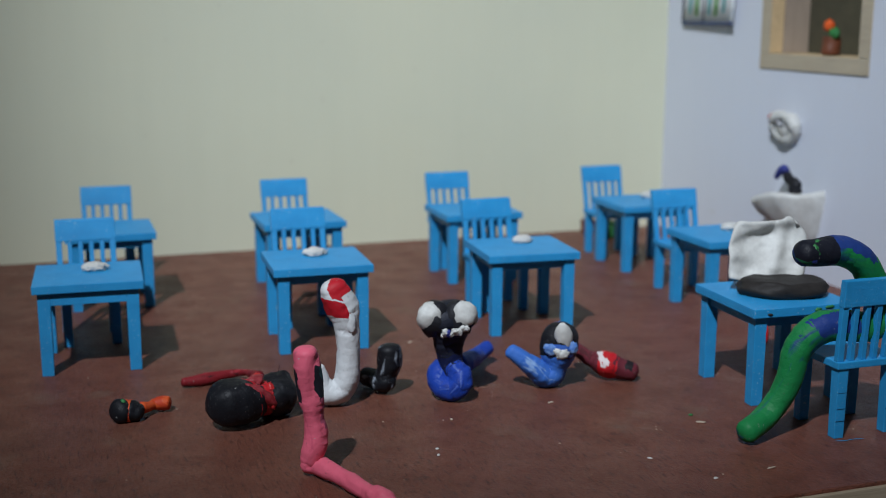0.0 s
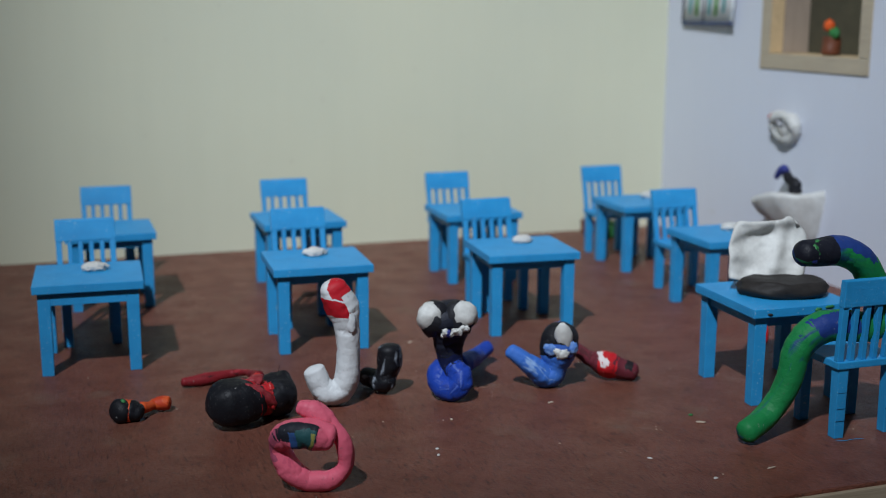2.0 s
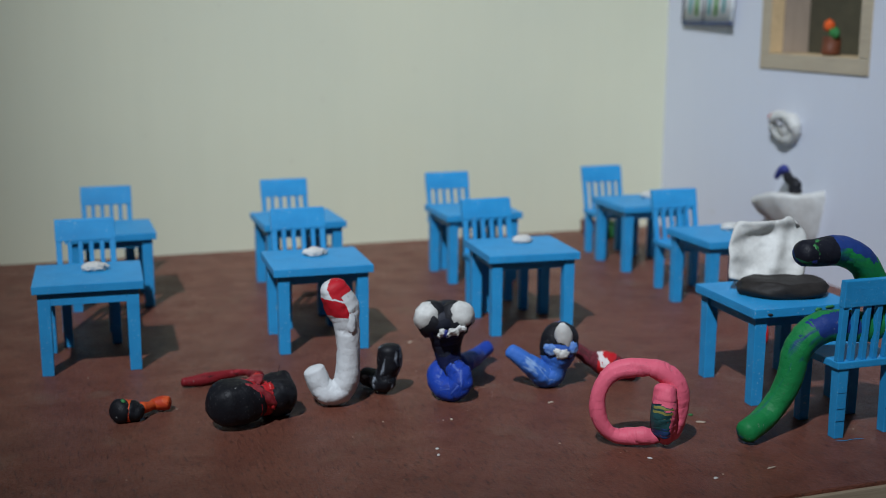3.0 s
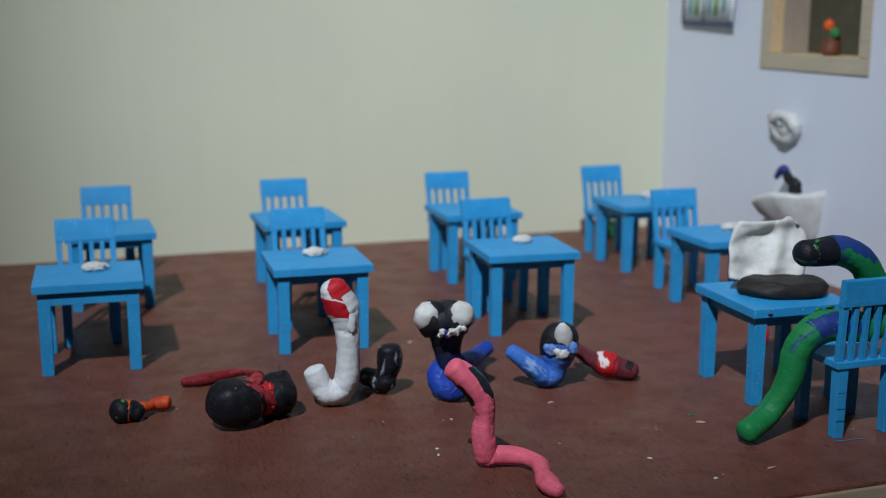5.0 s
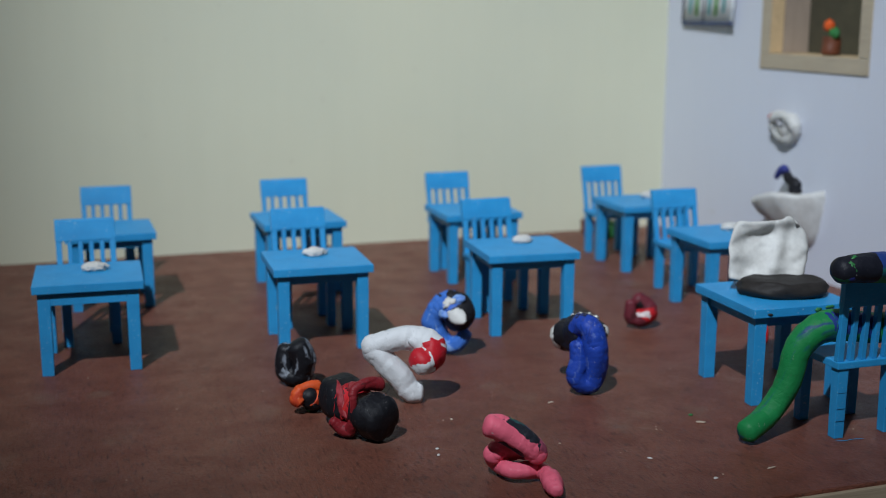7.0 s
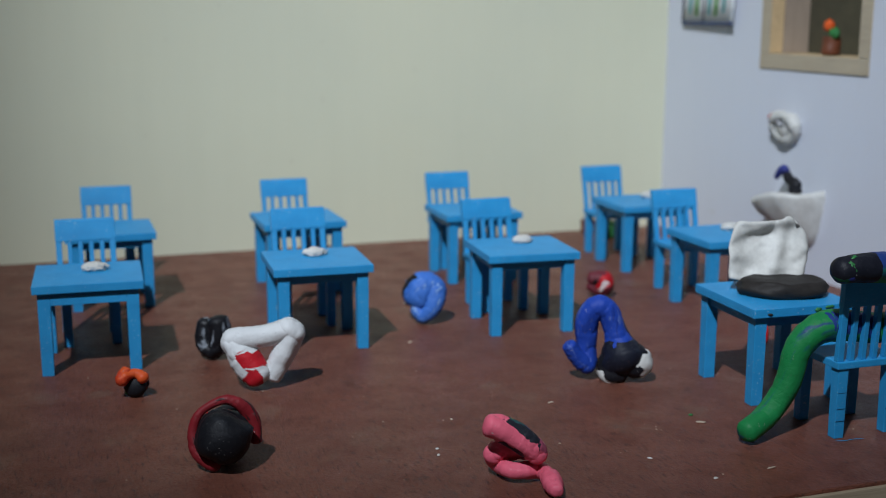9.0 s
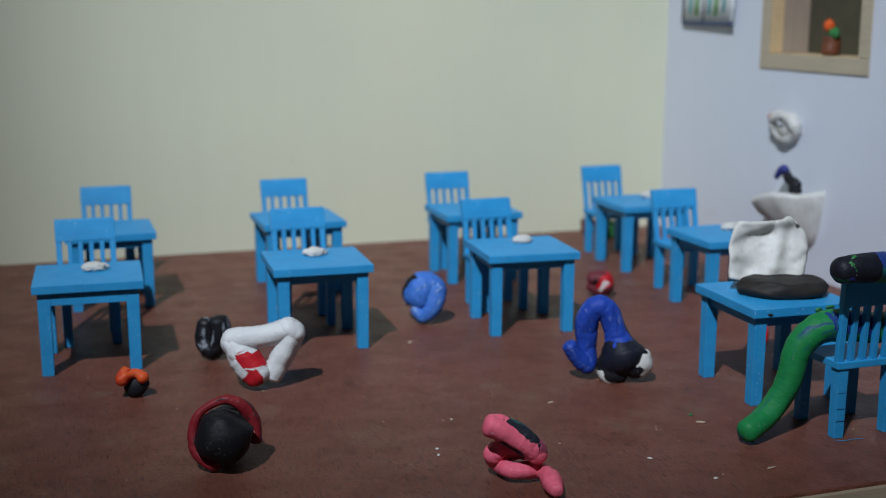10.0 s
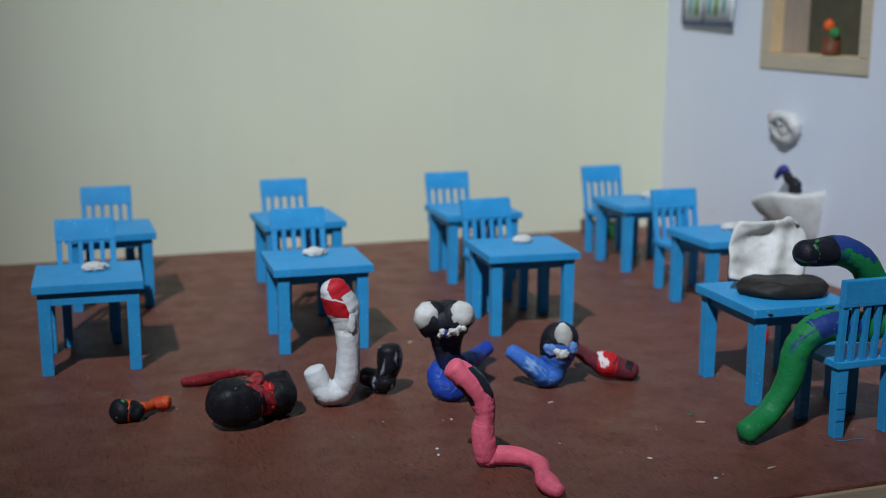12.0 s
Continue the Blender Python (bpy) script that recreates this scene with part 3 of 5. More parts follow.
pot = tagged(new("flower_pot"), "brown clay flower pot with an orange flower on the sill", "flower pot")
roll("pot", [(0, 0, 0), (0, 0, 0.006), (0, 0, 0.015), (0, 0, 0.017)], [0.0085, 0.0088, 0.0082, 0.0075], M_POT_CLAY, pot)
lump("flower", (0.0042, 0.0052, 0.0055), M_ORANGE_CLAY, pot, "orange clay flower", 8, 0.3, subdiv=3).location = (-0.002, 0.002, 0.0265)
lump("leaf", (0.004, 0.006, 0.005), M_LEAF_CLAY, pot, "green clay leaf", 9, 0.3, subdiv=3).location = (-0.002, -0.006, 0.020)
pot.matrix_basis = pose(WALL_X + 0.019, 0.9060, WZ0 - 0.0002)

bush = tagged(new("potted_plant"), "small green clay plant in a dark brown pot by the wall", "plant")
roll("pot", [(0, 0, 0), (0, 0, 0.006), (0, 0, 0.014), (0, 0, 0.016)], [0.0075, 0.008, 0.009, 0.008], M_POT_CLAY, bush)
bush.matrix_basis = pose(0.5550, 1.150, 0)
ball = lump("green_clay_lump", (0.010, 0.008, 0.011), M_LEAF_CLAY, seed=12, rough=0.3, flat=-0.008, subdiv=3)
ball.location = (0.5680, 1.122, 0.008)
tagged(ball, "lump of leaf-green clay on the floor by the wall", "clay lump")


for x, y, z, sx, sz, mt in ((0.4426, 0.5894, 0.0598, 0.0024, 0.0016, M_LEAF_CLAY), (0.4505, 0.5890, 0.0612, 0.0034, 0.0010, M_LEAF_CLAY), (0.4090, 0.5907, 0.0590, 0.0018, 0.0008, M_DARK_CLAY)):
    smear = lump("clay_smear", (sx, 0.0009, sz), mt, seed=int(x * 1000), rough=0.45, subdiv=2)
    smear.location = (x, y, z)
    tagged(smear, "thin smear of clay on the edge of the blue teacher's desk", "clay smear")
thread = roll("plastic_thread", [(0.413, 0.527, 0.0004), (0.419, 0.5255, 0.0004), (0.425, 0.5262, 0.0004), (0.431, 0.5248, 0.0004)], [0.0002] * 4, M_BLUE, sides=5)
tagged(thread, "fine blue plastic thread on the brown floor by a chair foot", "thread")
dab = lump("clay_smear", (0.0011, 0.0008, 0.0055), M_RED_CLAY, seed=21, rough=0.35, subdiv=2)
dab.location = (0.4100, 0.5943, 0.0455)
tagged(dab, "smear of red clay on a leg of the blue teacher's desk", "clay smear")


def specks():
    rnd = random.Random(4)
    bm = bmesh.new()
    for _ in range(105):
        x, y = rnd.uniform(0.0, 0.46), rnd.uniform(0.49, 0.80)
        s = rnd.choice((0.00016, 0.0002, 0.00025, 0.00035, 0.0006))
        n = rnd.randint(5, 7)
        a0 = rnd.random() * 6
        top = [bm.verts.new((x + s * (0.7 + 0.6 * rnd.random()) * math.cos(a0 + 6.283 * k / n), y + s * (0.6 + 0.8 * rnd.random()) * math.sin(a0 + 6.283 * k / n), 0.0003)) for k in range(n)]
        low = [bm.verts.new((v.co.x, v.co.y, 0.0)) for v in top]
        bm.faces.new(top)
        for k in range(n):
            bm.faces.new((low[k], low[(k + 1) % n], top[(k + 1) % n], top[k]))
    tagged(part("floor_crumbs", bm, M_FLECK, smooth=False), "tiny pale crumbs and chips strewn on the brown floor", "crumbs", kind="stuff")


specks()


def crumb(x, y, sx, sy, material, a, label):
    ob = lump("floor_chip", (sx, sy, 0.0006), material, seed=int(x * 900), rough=0.4, flat=-0.0003, subdiv=2)
    ob.matrix_basis = pose(x, y, 0.0003, 0, 0, a)
    tagged(ob, label, "chip", "chips on the floor")


crumb(0.1940, 0.5861, 0.0013, 0.0011, M_WHITE_CLAY, 20, "pale chip of clay on the brown floor")
crumb(0.1917, 0.5770, 0.0014, 0.001, M_WHITE_CLAY, 70, "pale chip of clay on the brown floor")
crumb(0.3566, 0.5784, 0.0032, 0.0012, M_FLECK, -30, "splinter of pale wood on the brown floor")
crumb(0.3575, 0.5917, 0.0016, 0.0012, M_LEAF_CLAY, 0, "green crumb of clay on the brown floor")
crumb(0.2862, 0.6390, 0.0022, 0.0008, M_FLECK, 5, "pale chip of clay on the brown floor")
crumb(0.3554, 0.5039, 0.0036, 0.0005, M_FLECK, 10, "pale scrape on the brown floor")
crumb(0.2424, 0.7964, 0.0022, 0.0012, M_FLECK, 10, "pale crumb on the brown floor")
crumb(0.3196, 0.5009, 0.0014, 0.0009, M_WHITE_CLAY, 10, "pale chip of clay on the brown floor")
crumb(0.2171, 0.6290, 0.0009, 0.0012, M_FLECK, 0, "yellowish crumb on the brown floor")
crumb(0.3000, 0.5364, 0.0016, 0.0006, M_WHITE_CLAY, -40, "pale chip of clay on the brown floor")


# ================= clay worms =================
POSES = {}
CHAINS = {}


def hold(chain, state, *points):
    """The bent line of a chain, tail to head, in millimetres, in one of the film's poses."""
    POSES[chain, state] = [Vector(p) / 1000 for p in points]


def bead(name, s0, r0, r1, length, material, parent, seed, sides=24, label="", lumpy=0.17, blunt=(1.0, 1.0)):
    """One rigid piece of a clay roll: a rounded, tapered stub from z = 0 to length, uneven as kneaded by hand."""
    prof = []
    lo, hi = 0.01 * length, 0.99 * length
    for a in (90, 66, 44, 26, 13, 5):
        a = radians(a)
        prof.append((lo - r0 * blunt[0] * math.sin(a), r0 * math.cos(a) ** (0.35 + 0.65 * blunt[0]) if a < 1.5 else 0.0))
    for k in range(4):
        prof.append((lo + (hi - lo) * k / 3, r0 + (r1 - r0) * k / 3))
    for a in (5, 13, 26, 44, 66, 90):
        a = radians(a)
        prof.append((hi + r1 * blunt[1] * math.sin(a), r1 * math.cos(a) ** (0.35 + 0.65 * blunt[1]) if a < 1.5 else 0.0))
    bm = bmesh.new()
    rest = bm.verts.layers.float_vector.new("rest")
    loops = []
    off = Vector((seed * 7.1, seed * 3.3, 0))
    for z, r in prof:
        ring = []
        for k in range(sides if r > 1e-6 else 1):
            a = 2 * math.pi * k / sides
            d = Vector((math.cos(a), math.sin(a), 0))
            here = Vector((d.x * r, d.y * r, s0 + z))
            rr = r0 + (r1 - r0) * min(1, max(0, z / length))
            skin = Vector((d.x * rr, d.y * rr, s0 + min(1.4 * length, max(-0.4 * length, z))))
            soft = Vector((skin.x, skin.y, skin.z * 0.42))
            n = 1.2 * noise.noise(soft * 48 + off * 3) + 0.9 * noise.noise(soft * 80 + off) + 0.35 * noise.noise(soft * 170 + off)
            n -= 0.55 * max(0, 0.10 - abs(noise.noise(soft * 85 + off * 2))) / 0.10
            n += 0.8 * (noise.voronoi(soft * 88 + off)[0][0] - 0.42)
            q = 1 + lumpy * n
            v = bm.verts.new((here.x * q, here.y * q, z))
            v[rest] = here + off * 0.05
            ring.append(v)
        loops.append(ring)
    for p, q in zip(loops, loops[1:]):
        for k in range(sides):
            a, b = p[k % len(p)], p[(k + 1) % len(p)]
            c, d = q[(k + 1) % len(q)], q[k % len(q)]
            quad = []
            for v in (a, b, c, d):
                if v not in quad:
                    quad.append(v)
            if len(quad) > 2:
                bm.faces.new(quad)
    return part(name, bm, material, parent, label)


def chain(key, thing, radii_mm, length_mm, count, material, seed=0, names=("tail", "body_segment", "head"), materials=None, lumpy=0.18, blunt=(0.7, 0.8), collars=()):
    """A roll of clay in rigid pieces, tail to head."""
    rad = np.array(radii_mm) / 1000
    r = np.interp(np.linspace(0, 1, count + 1), np.linspace(0, 1, len(rad)), rad)
    step = length_mm / 1000 / count
    beads = []
    for i in range(count):
        nm = names[0] if i == 0 else names[2] if i == count - 1 else names[1]
        mt = materials(i, count) if materials else material
        ends = (blunt[0] if i == 0 else 1.0, blunt[1] if i == count - 1 else 1.0)
        if i in collars:
            ends = (0.15, 0.15)
        beads.append(bead(nm, i * step, r[i], r[i + 1], step, mt, thing, seed, lumpy=lumpy, blunt=ends))
    CHAINS[key] = (thing, beads, r, step)
    return beads


def worm(label):
    return tagged(new("clay_worm"), label, "clay worm", "clay worms")


white_worm = worm("white clay worm with red marks on its head")
white = chain("white", white_worm, (7.0, 7.6, 7.9, 8.2, 8.2, 7.9, 7.6, 7.4, 7.2, 7.1, 7.2, 7.6, 7.2, 8.4, 9.7, 9.8, 8.4), 93, 22, C_WHITE, lumpy=0.19, blunt=(0.4, 0.75))
black_worm = worm("short black clay worm with white marbling")
black = chain("black", black_worm, (6.2, 6.8, 7.2, 7.0, 6.4, 7.4, 8.2, 7.6), 44, 10, C_BLACK, lumpy=0.2, blunt=(0.7, 0.55))
blue_worm = worm("large blue clay worm with black and white head")
blue = chain("blue", blue_worm, (5.2, 5.8, 6.2, 6.2, 6.2, 6.6, 7.4, 7.7, 7.7, 7.4, 7.0, 7.0, 7.4, 8.6, 11.4, 13.8), 116, 28, C_BLUE, lumpy=0.18)
azure_worm = worm("light blue clay worm with black and white head")
azure = chain("azure", azure_worm, (5.0, 5.8, 6.6, 7.4, 8.2, 8.0, 7.4, 9.8, 12.9, 12.4), 58, 14, C_AZURE, lumpy=0.18, blunt=(0.7, 0.9))
crimson_worm = worm("dark red clay worm with red and white band")
crimson = chain("crimson", crimson_worm, (4.4, 4.8, 5.0, 5.2, 5.8, 8.4, 8.9, 7.2, 6.8, 6.2), 46, 12, C_CRIMSON)
pink_worm = worm("pink clay worm with dark patch near its head")
pink = chain("pink", pink_worm, (3.8, 5.8, 5.6, 4.1, 4.4, 4.7, 4.2, 4.4, 5.1, 5.4, 4.9, 5.5, 5.8, 5.7, 4.9, 6.2, 7.0, 7.1, 7.0, 6.2), 125, 36, C_PINK, lumpy=0.28, blunt=(0.6, 0.65))
green_worm = worm("green clay worm marbled blue, sitting on the teacher's chair")
green = chain("green", green_worm, (6.8, 7.3, 7.5, 7.6, 8.0, 8.6, 9, 9, 8.8, 8.2, 7.9, 8.0, 8.6, 8.8, 7.8), 200, 32, C_GREEN, lumpy=0.11)
twin_worm = worm("black two-lobed clay worm with dark red waist and arm")
twin = chain("twin", twin_worm, (14.2, 14.4, 13.4, 11.6, 12.0, 13.8, 13.2), 33, 6, C_LOBE, names=("lobe", "waist", "lobe"), materials=lambda i, n: C_WAIST if i in (2, 3) else C_LOBE, lumpy=0.2, blunt=(0.9, 0.5))
arm = chain("arm", twin_worm, (4.6, 4.0, 3.0, 2.3, 2.4, 3.4, 3.8, 2.8), 88, 26, C_ARM, 2, names=("arm", "arm", "arm"), lumpy=0.26, blunt=(1.0, 0.7))
small_worm = worm("tiny black clay worm with orange band and tail")
small = chain("small", small_worm, (7.2, 6.6, 6.5, 5.2), 11, 3, C_LOBE, 3, names=("lobe", "band", "lobe"), materials=lambda i, n: C_ORANGE if i == 1 else C_LOBE, collars=(1,))
tail = chain("tail", small_worm, (3.4, 2.9, 2.6, 3.6, 4.8, 4.4), 19, 7, C_ORANGE, 4, names=("band", "band", "band"), blunt=(1.0, 0.35))


def on_head(beads, name, where, size, material, label="", seed=1, turn=(0, 0, 0), rough=0.2):
    ob = lump(name, size, material, beads[-1], label, seed, rough, subdiv=3)
    ob.matrix_basis = pose(*where, *turn)
    return ob


fold = lump("neck_fold", (0.0034, 0.0028, 0.0088), C_FOLD, white[17], "pressed white neck fold", 61, 0.22, subdiv=3)
fold.matrix_basis = pose(-0.0036, 0.0052, 0.001, 6, -6, 0)
# the blue worm's face: two bulging white-capped lobes over a row of small teeth
for sx in (-1, 1):
    on_head(blue, "eye_lobe", (sx * 0.0068, 0.0030, 0.0056), (0.0112, 0.0100, 0.0120), M_BLACK_CLAY, "black bulging lobe", 3 + sx)
    on_head(blue, "eye_patch", (sx * 0.0102, 0.0044, 0.0088), (0.0088, 0.0084, 0.0096), M_WHITE_CLAY, "white eye patch", 5 + sx, (-8, -24 * sx, 0), 0.17)
for k in range(9):
    x = 0.0030 - 0.0018 * k
    on_head(blue, "tooth", (x, 0.0152 - 28 * (x + 0.004) ** 2, 0.0004 + 0.0004 * k + 0.0009 * ((k * 5) % 3)), (0.0014 + 0.0004 * (k % 3), 0.0013, 0.0017 + 0.0009 * (k * 7 % 4) / 3), M_WHITE_CLAY if k != 2 else M_NAVY_CLAY, seed=k, turn=(0, 32 * ((k * 7) % 5 - 2), 0), rough=0.7)
# the green worm's face: green and blue swirls on a black tip
on_head(green, "face_dab", (-0.0008, 0.0062, 0.0030), (0.0046, 0.0018, 0.0020), M_LEAF_CLAY, "green clay swirl", 51, (0, 28, 0), 0.35)
on_head(green, "face_dab", (0.0040, 0.0050, 0.0052), (0.0018, 0.0016, 0.0036), M_NAVY_CLAY, "blue clay swirl", 52, (0, -20, 0), 0.35)
on_head(green, "face_dab", (-0.0058, 0.0030, 0.0010), (0.0014, 0.0030, 0.0030), M_LEAF_CLAY, "green clay swirl", 53, (0, 10, 0), 0.35)
# the light blue worm's face: a white stripe down the brow over blue and white dabs
on_head(azure, "face_stripe", (-0.0020, 0.0100, 0.0074), (0.0056, 0.0034, 0.0112), M_WHITE_CLAY, "white clay stripe", 41, (-14, 6, 0), 0.16)
for x, y, z, sx, sz, mt, seed in ((0.0064, 0.0108, 0.0002, 0.0042, 0.0030, M_AZURE_DAB, 42), (-0.0076, 0.0102, 0.0012, 0.0032, 0.0034, M_AZURE_DAB, 43), (-0.0012, 0.0124, -0.0026, 0.0036, 0.0024, M_WHITE_CLAY, 44), (0.0020, 0.0124, -0.0010, 0.0026, 0.0018, M_WHITE_CLAY, 45)):
    on_head(azure, "face_dab", (x, y, z), (sx * 1.15, 0.0016, sz * 1.2), mt, "", seed, (0, 30 * (seed % 3 - 1), 0), 0.4)
for where, size, turn, mt in (((0.0012, 0.0118, 0.0030), (0.0036, 0.0030, 0.0125), (0, -42, 0), C_WAIST_STRAP), ((0.0098, 0.0062, 0.0035), (0.0034, 0.0050, 0.0062), (0, 12, 20), C_WAIST_STRAP),
                              ((-0.0010, 0.0112, 0.0098), (0.0085, 0.0024, 0.0022), (0, -8, 0), M_RED_CLAY), ((0.0118, 0.0030, 0.0085), (0.0024, 0.0040, 0.0030), (0, 0, 0), M_RED_CLAY)):
    ob = lump("strap", size, mt, twin[2], "pressed red clay strap", int(size[2] * 9000), 0.28, subdiv=3)
    ob.matrix_basis = pose(*where, *turn)
roll("stray_hair", [(0.0118, 0.002, 0.003), (0.0150, 0.002, 0.0045), (0.0180, 0.0015, 0.0050)], [0.00018] * 3, M_BLACK_CLAY, twin[5], "fine stray black hair", rings=3, sides=5)
ob = lump("green_dab", (0.0018, 0.002, 0.0014), M_LEAF_CLAY, small[0], "green clay dab", 31, 0.3, subdiv=2)
ob.matrix_basis = pose(0.0052, 0.003, 0.0)

hold("white", "R", (144, 680, 22), (148, 679, 13), (153, 677, 8), (160, 676, 9), (164, 675, 17), (165, 675, 28), (165, 675, 41), (164, 675, 53), (162, 675, 62), (159, 675, 69), (157, 675, 74))
hold("black", "R", (185, 705, 5), (190, 695, 6), (192, 688, 6), (194, 688, 14), (195, 687, 21), (195, 687, 29))
hold("blue", "R", (278, 731, 12), (266, 721, 9), (242, 680, 17), (234, 680, 16), (226, 677, 15), (224, 671, 11), (226, 665, 8), (231, 660, 9), (234, 659, 15), (233, 664, 18), (232, 671, 18), (231, 672, 24), (229, 672, 34), (229, 672, 43), (228, 670, 52))
hold("blue", "R2", (278, 731, 12), (266, 721, 9), (242, 680, 17), (234, 680, 16), (226, 677, 15), (224, 671, 11), (226, 665, 8), (231, 660, 9), (234, 659, 15), (233, 664, 18), (232, 671, 18), (230, 672, 24), (228, 673, 34), (227, 672, 43), (226, 670, 52))
hold("azure", "R", (273, 674, 24), (280, 671, 19), (287, 669, 14), (295, 669, 8), (300, 668, 9), (302, 668, 17), (304, 668, 25), (304, 668, 32))
hold("crimson", "R", (329, 698, 15), (333, 684, 12), (338, 675, 11), (343, 670, 10), (349, 667, 8), (355, 664, 7))
hold("twin", "R", (88, 657, 14), (96, 659, 14), (107, 665, 14), (116, 668, 14), (124, 670, 14))
hold("arm", "R", (113, 694, 17), (112, 731, 9), (106, 746, 5), (94, 744, 4), (83, 741, 4), (72, 739, 4))
hold("small", "R", (29, 686, 7), (32, 688, 6), (38, 686, 5), (39, 686, 5))
hold("tail", "R", (42, 691, 6), (46, 694, 5), (50, 698, 5), (55, 698, 5), (58, 697, 5))
hold("small", "S1", (46, 691, 8), (49, 692, 8), (58, 696, 10), (60, 696, 11))
hold("tail", "S1", (54, 688, 17), (55, 685, 12), (56, 685, 6), (59, 685, 4), (58, 684, 9))
hold("twin", "S1", (90, 695, 13), (94, 695, 15), (102, 694, 20), (111, 695, 24), (117, 696, 26), (119, 696, 27))
hold("arm", "S1", (96, 690, 36), (101, 687, 40), (105, 681, 38), (104, 679, 25), (106, 680, 14), (115, 679, 12), (121, 679, 12), (118, 679, 5))
hold("white", "S1", (146, 691, 23), (149, 690, 16), (154, 689, 8), (161, 687, 8), (167, 688, 15), (168, 688, 24), (166, 688, 34), (160, 688, 43), (153, 689, 47), (146, 689, 46), (142, 687, 46))
hold("black", "S1", (204, 698, 28), (203, 698, 17), (201, 697, 7), (195, 693, 8), (194, 693, 18), (193, 693, 29))
hold("blue", "S1", (242, 681, 10), (246, 673, 5), (251, 662, 7), (249, 663, 18), (246, 662, 31), (242, 661, 41), (239, 668, 46), (239, 676, 42), (239, 682, 38), (240, 685, 34))
hold("azure", "S1", (293, 671, 43), (298, 670, 30), (299, 672, 17), (295, 676, 8), (290, 676, 17), (288, 679, 29), (288, 685, 37))
hold("crimson", "S1", (327, 711, 21), (330, 708, 10), (336, 701, 4), (343, 695, 6), (343, 691, 15), (338, 692, 23), (332, 696, 30), (329, 698, 35))
hold("pink", "S1", (228, 500, 4), (229, 516, 5), (236, 543, 4), (224, 551, 5), (213, 562, 5), (209, 565, 12), (208, 565, 29), (201, 568, 39), (190, 571, 38))
hold("small", "S2", (57, 656, 8), (61, 659, 8), (68, 662, 7), (70, 663, 7))
hold("tail", "S2", (71, 657, 16), (66, 655, 18), (64, 653, 16), (67, 651, 11), (70, 652, 9))
hold("twin", "S2", (99, 648, 14), (103, 650, 14), (110, 655, 18), (118, 662, 22), (124, 667, 24), (125, 669, 25))
hold("arm", "S2", (111, 648, 53), (114, 645, 45), (115, 639, 38), (117, 635, 27), (120, 634, 17), (121, 634, 8))
hold("white", "S2", (153, 665, 50), (149, 666, 39), (149, 666, 24), (154, 663, 13), (160, 661, 7), (167, 658, 15), (171, 656, 29), (171, 656, 43), (166, 656, 52), (162, 655, 57))
hold("black", "S2", (181, 666, 19), (184, 661, 18), (190, 657, 11), (193, 652, 9), (195, 650, 11))
hold("blue", "S2", (243, 638, 12), (248, 629, 7), (250, 620, 10), (251, 619, 18), (248, 620, 31), (243, 623, 41), (238, 627, 48), (236, 635, 46), (237, 640, 42))
hold("azure", "S2", (298, 638, 32), (302, 637, 19), (301, 641, 8), (296, 645, 6), (292, 649, 12), (290, 651, 23), (291, 650, 31), (292, 645, 37))
hold("crimson", "S2", (328, 648, 14), (331, 645, 5), (337, 643, 8), (336, 643, 19), (334, 644, 26))
hold("pink", "S2", (231, 503, 5), (229, 516, 5), (234, 536, 5), (229, 548, 5), (218, 553, 5), (214, 558, 3), (211, 559, 10), (210, 559, 19), (208, 560, 30), (203, 562, 38), (196, 562, 37), (191, 562, 32), (189, 562, 28))
hold("small", "S3", (79, 712, 7), (82, 713, 7), (87, 715, 11), (89, 715, 13))
hold("tail", "S3", (82, 713, 20), (78, 708, 19), (77, 707, 15), (81, 705, 14), (85, 706, 11))
hold("twin", "S3", (4, 628, 13), (2, 629, 13), (-3, 637, 13), (-10, 642, 13), (-12, 643, 12))
hold("arm", "S3", (6, 655, 18), (-4, 648, 24), (-11, 640, 18), (-10, 633, 6), (-1, 630, 4), (5, 628, 5))
hold("white", "S3", (72, 739, 31), (76, 738, 20), (77, 739, 9), (72, 741, 5), (60, 742, 7), (46, 743, 10), (36, 743, 12), (35, 743, 13), (39, 745, 19), (44, 746, 29), (51, 744, 36), (59, 740, 38), (63, 736, 38))
hold("black", "S3", (124, 746, 29), (122, 748, 13), (132, 747, 8), (137, 745, 17), (137, 747, 27), (130, 752, 28))
hold("blue", "S3", (313, 599, 32), (316, 597, 39), (309, 599, 43), (299, 599, 42), (293, 600, 39), (287, 605, 32), (281, 611, 22), (276, 615, 13), (278, 614, 11), (284, 611, 9), (295, 606, 9), (304, 601, 13), (311, 598, 17))
hold("azure", "S3", (277, 795, 20), (274, 793, 10), (265, 793, 8), (267, 792, 21), (265, 793, 35), (266, 793, 41))
hold("crimson", "S3", (392, 776, 5), (395, 770, 8), (399, 766, 14), (397, 767, 21), (392, 770, 23), (388, 769, 20))
hold("pink", "S3", (230, 502, 5), (232, 517, 6), (231, 529, 5), (223, 528, 6), (215, 531, 6), (213, 544, 6), (209, 539, 13), (216, 542, 14), (223, 539, 15), (228, 533, 15), (228, 526, 16), (225, 525, 19), (220, 526, 23), (214, 529, 27), (208, 531, 31), (205, 532, 32))
hold("small", "S4", (41, 732, 6), (42, 735, 5), (44, 737, 6), (45, 737, 7))
hold("tail", "S4", (46, 727, 13), (42, 730, 16), (35, 728, 15), (33, 728, 13), (37, 732, 17))
hold("twin", "S4", (78, 590, 20), (78, 594, 19), (80, 603, 17), (82, 613, 15), (83, 619, 13))
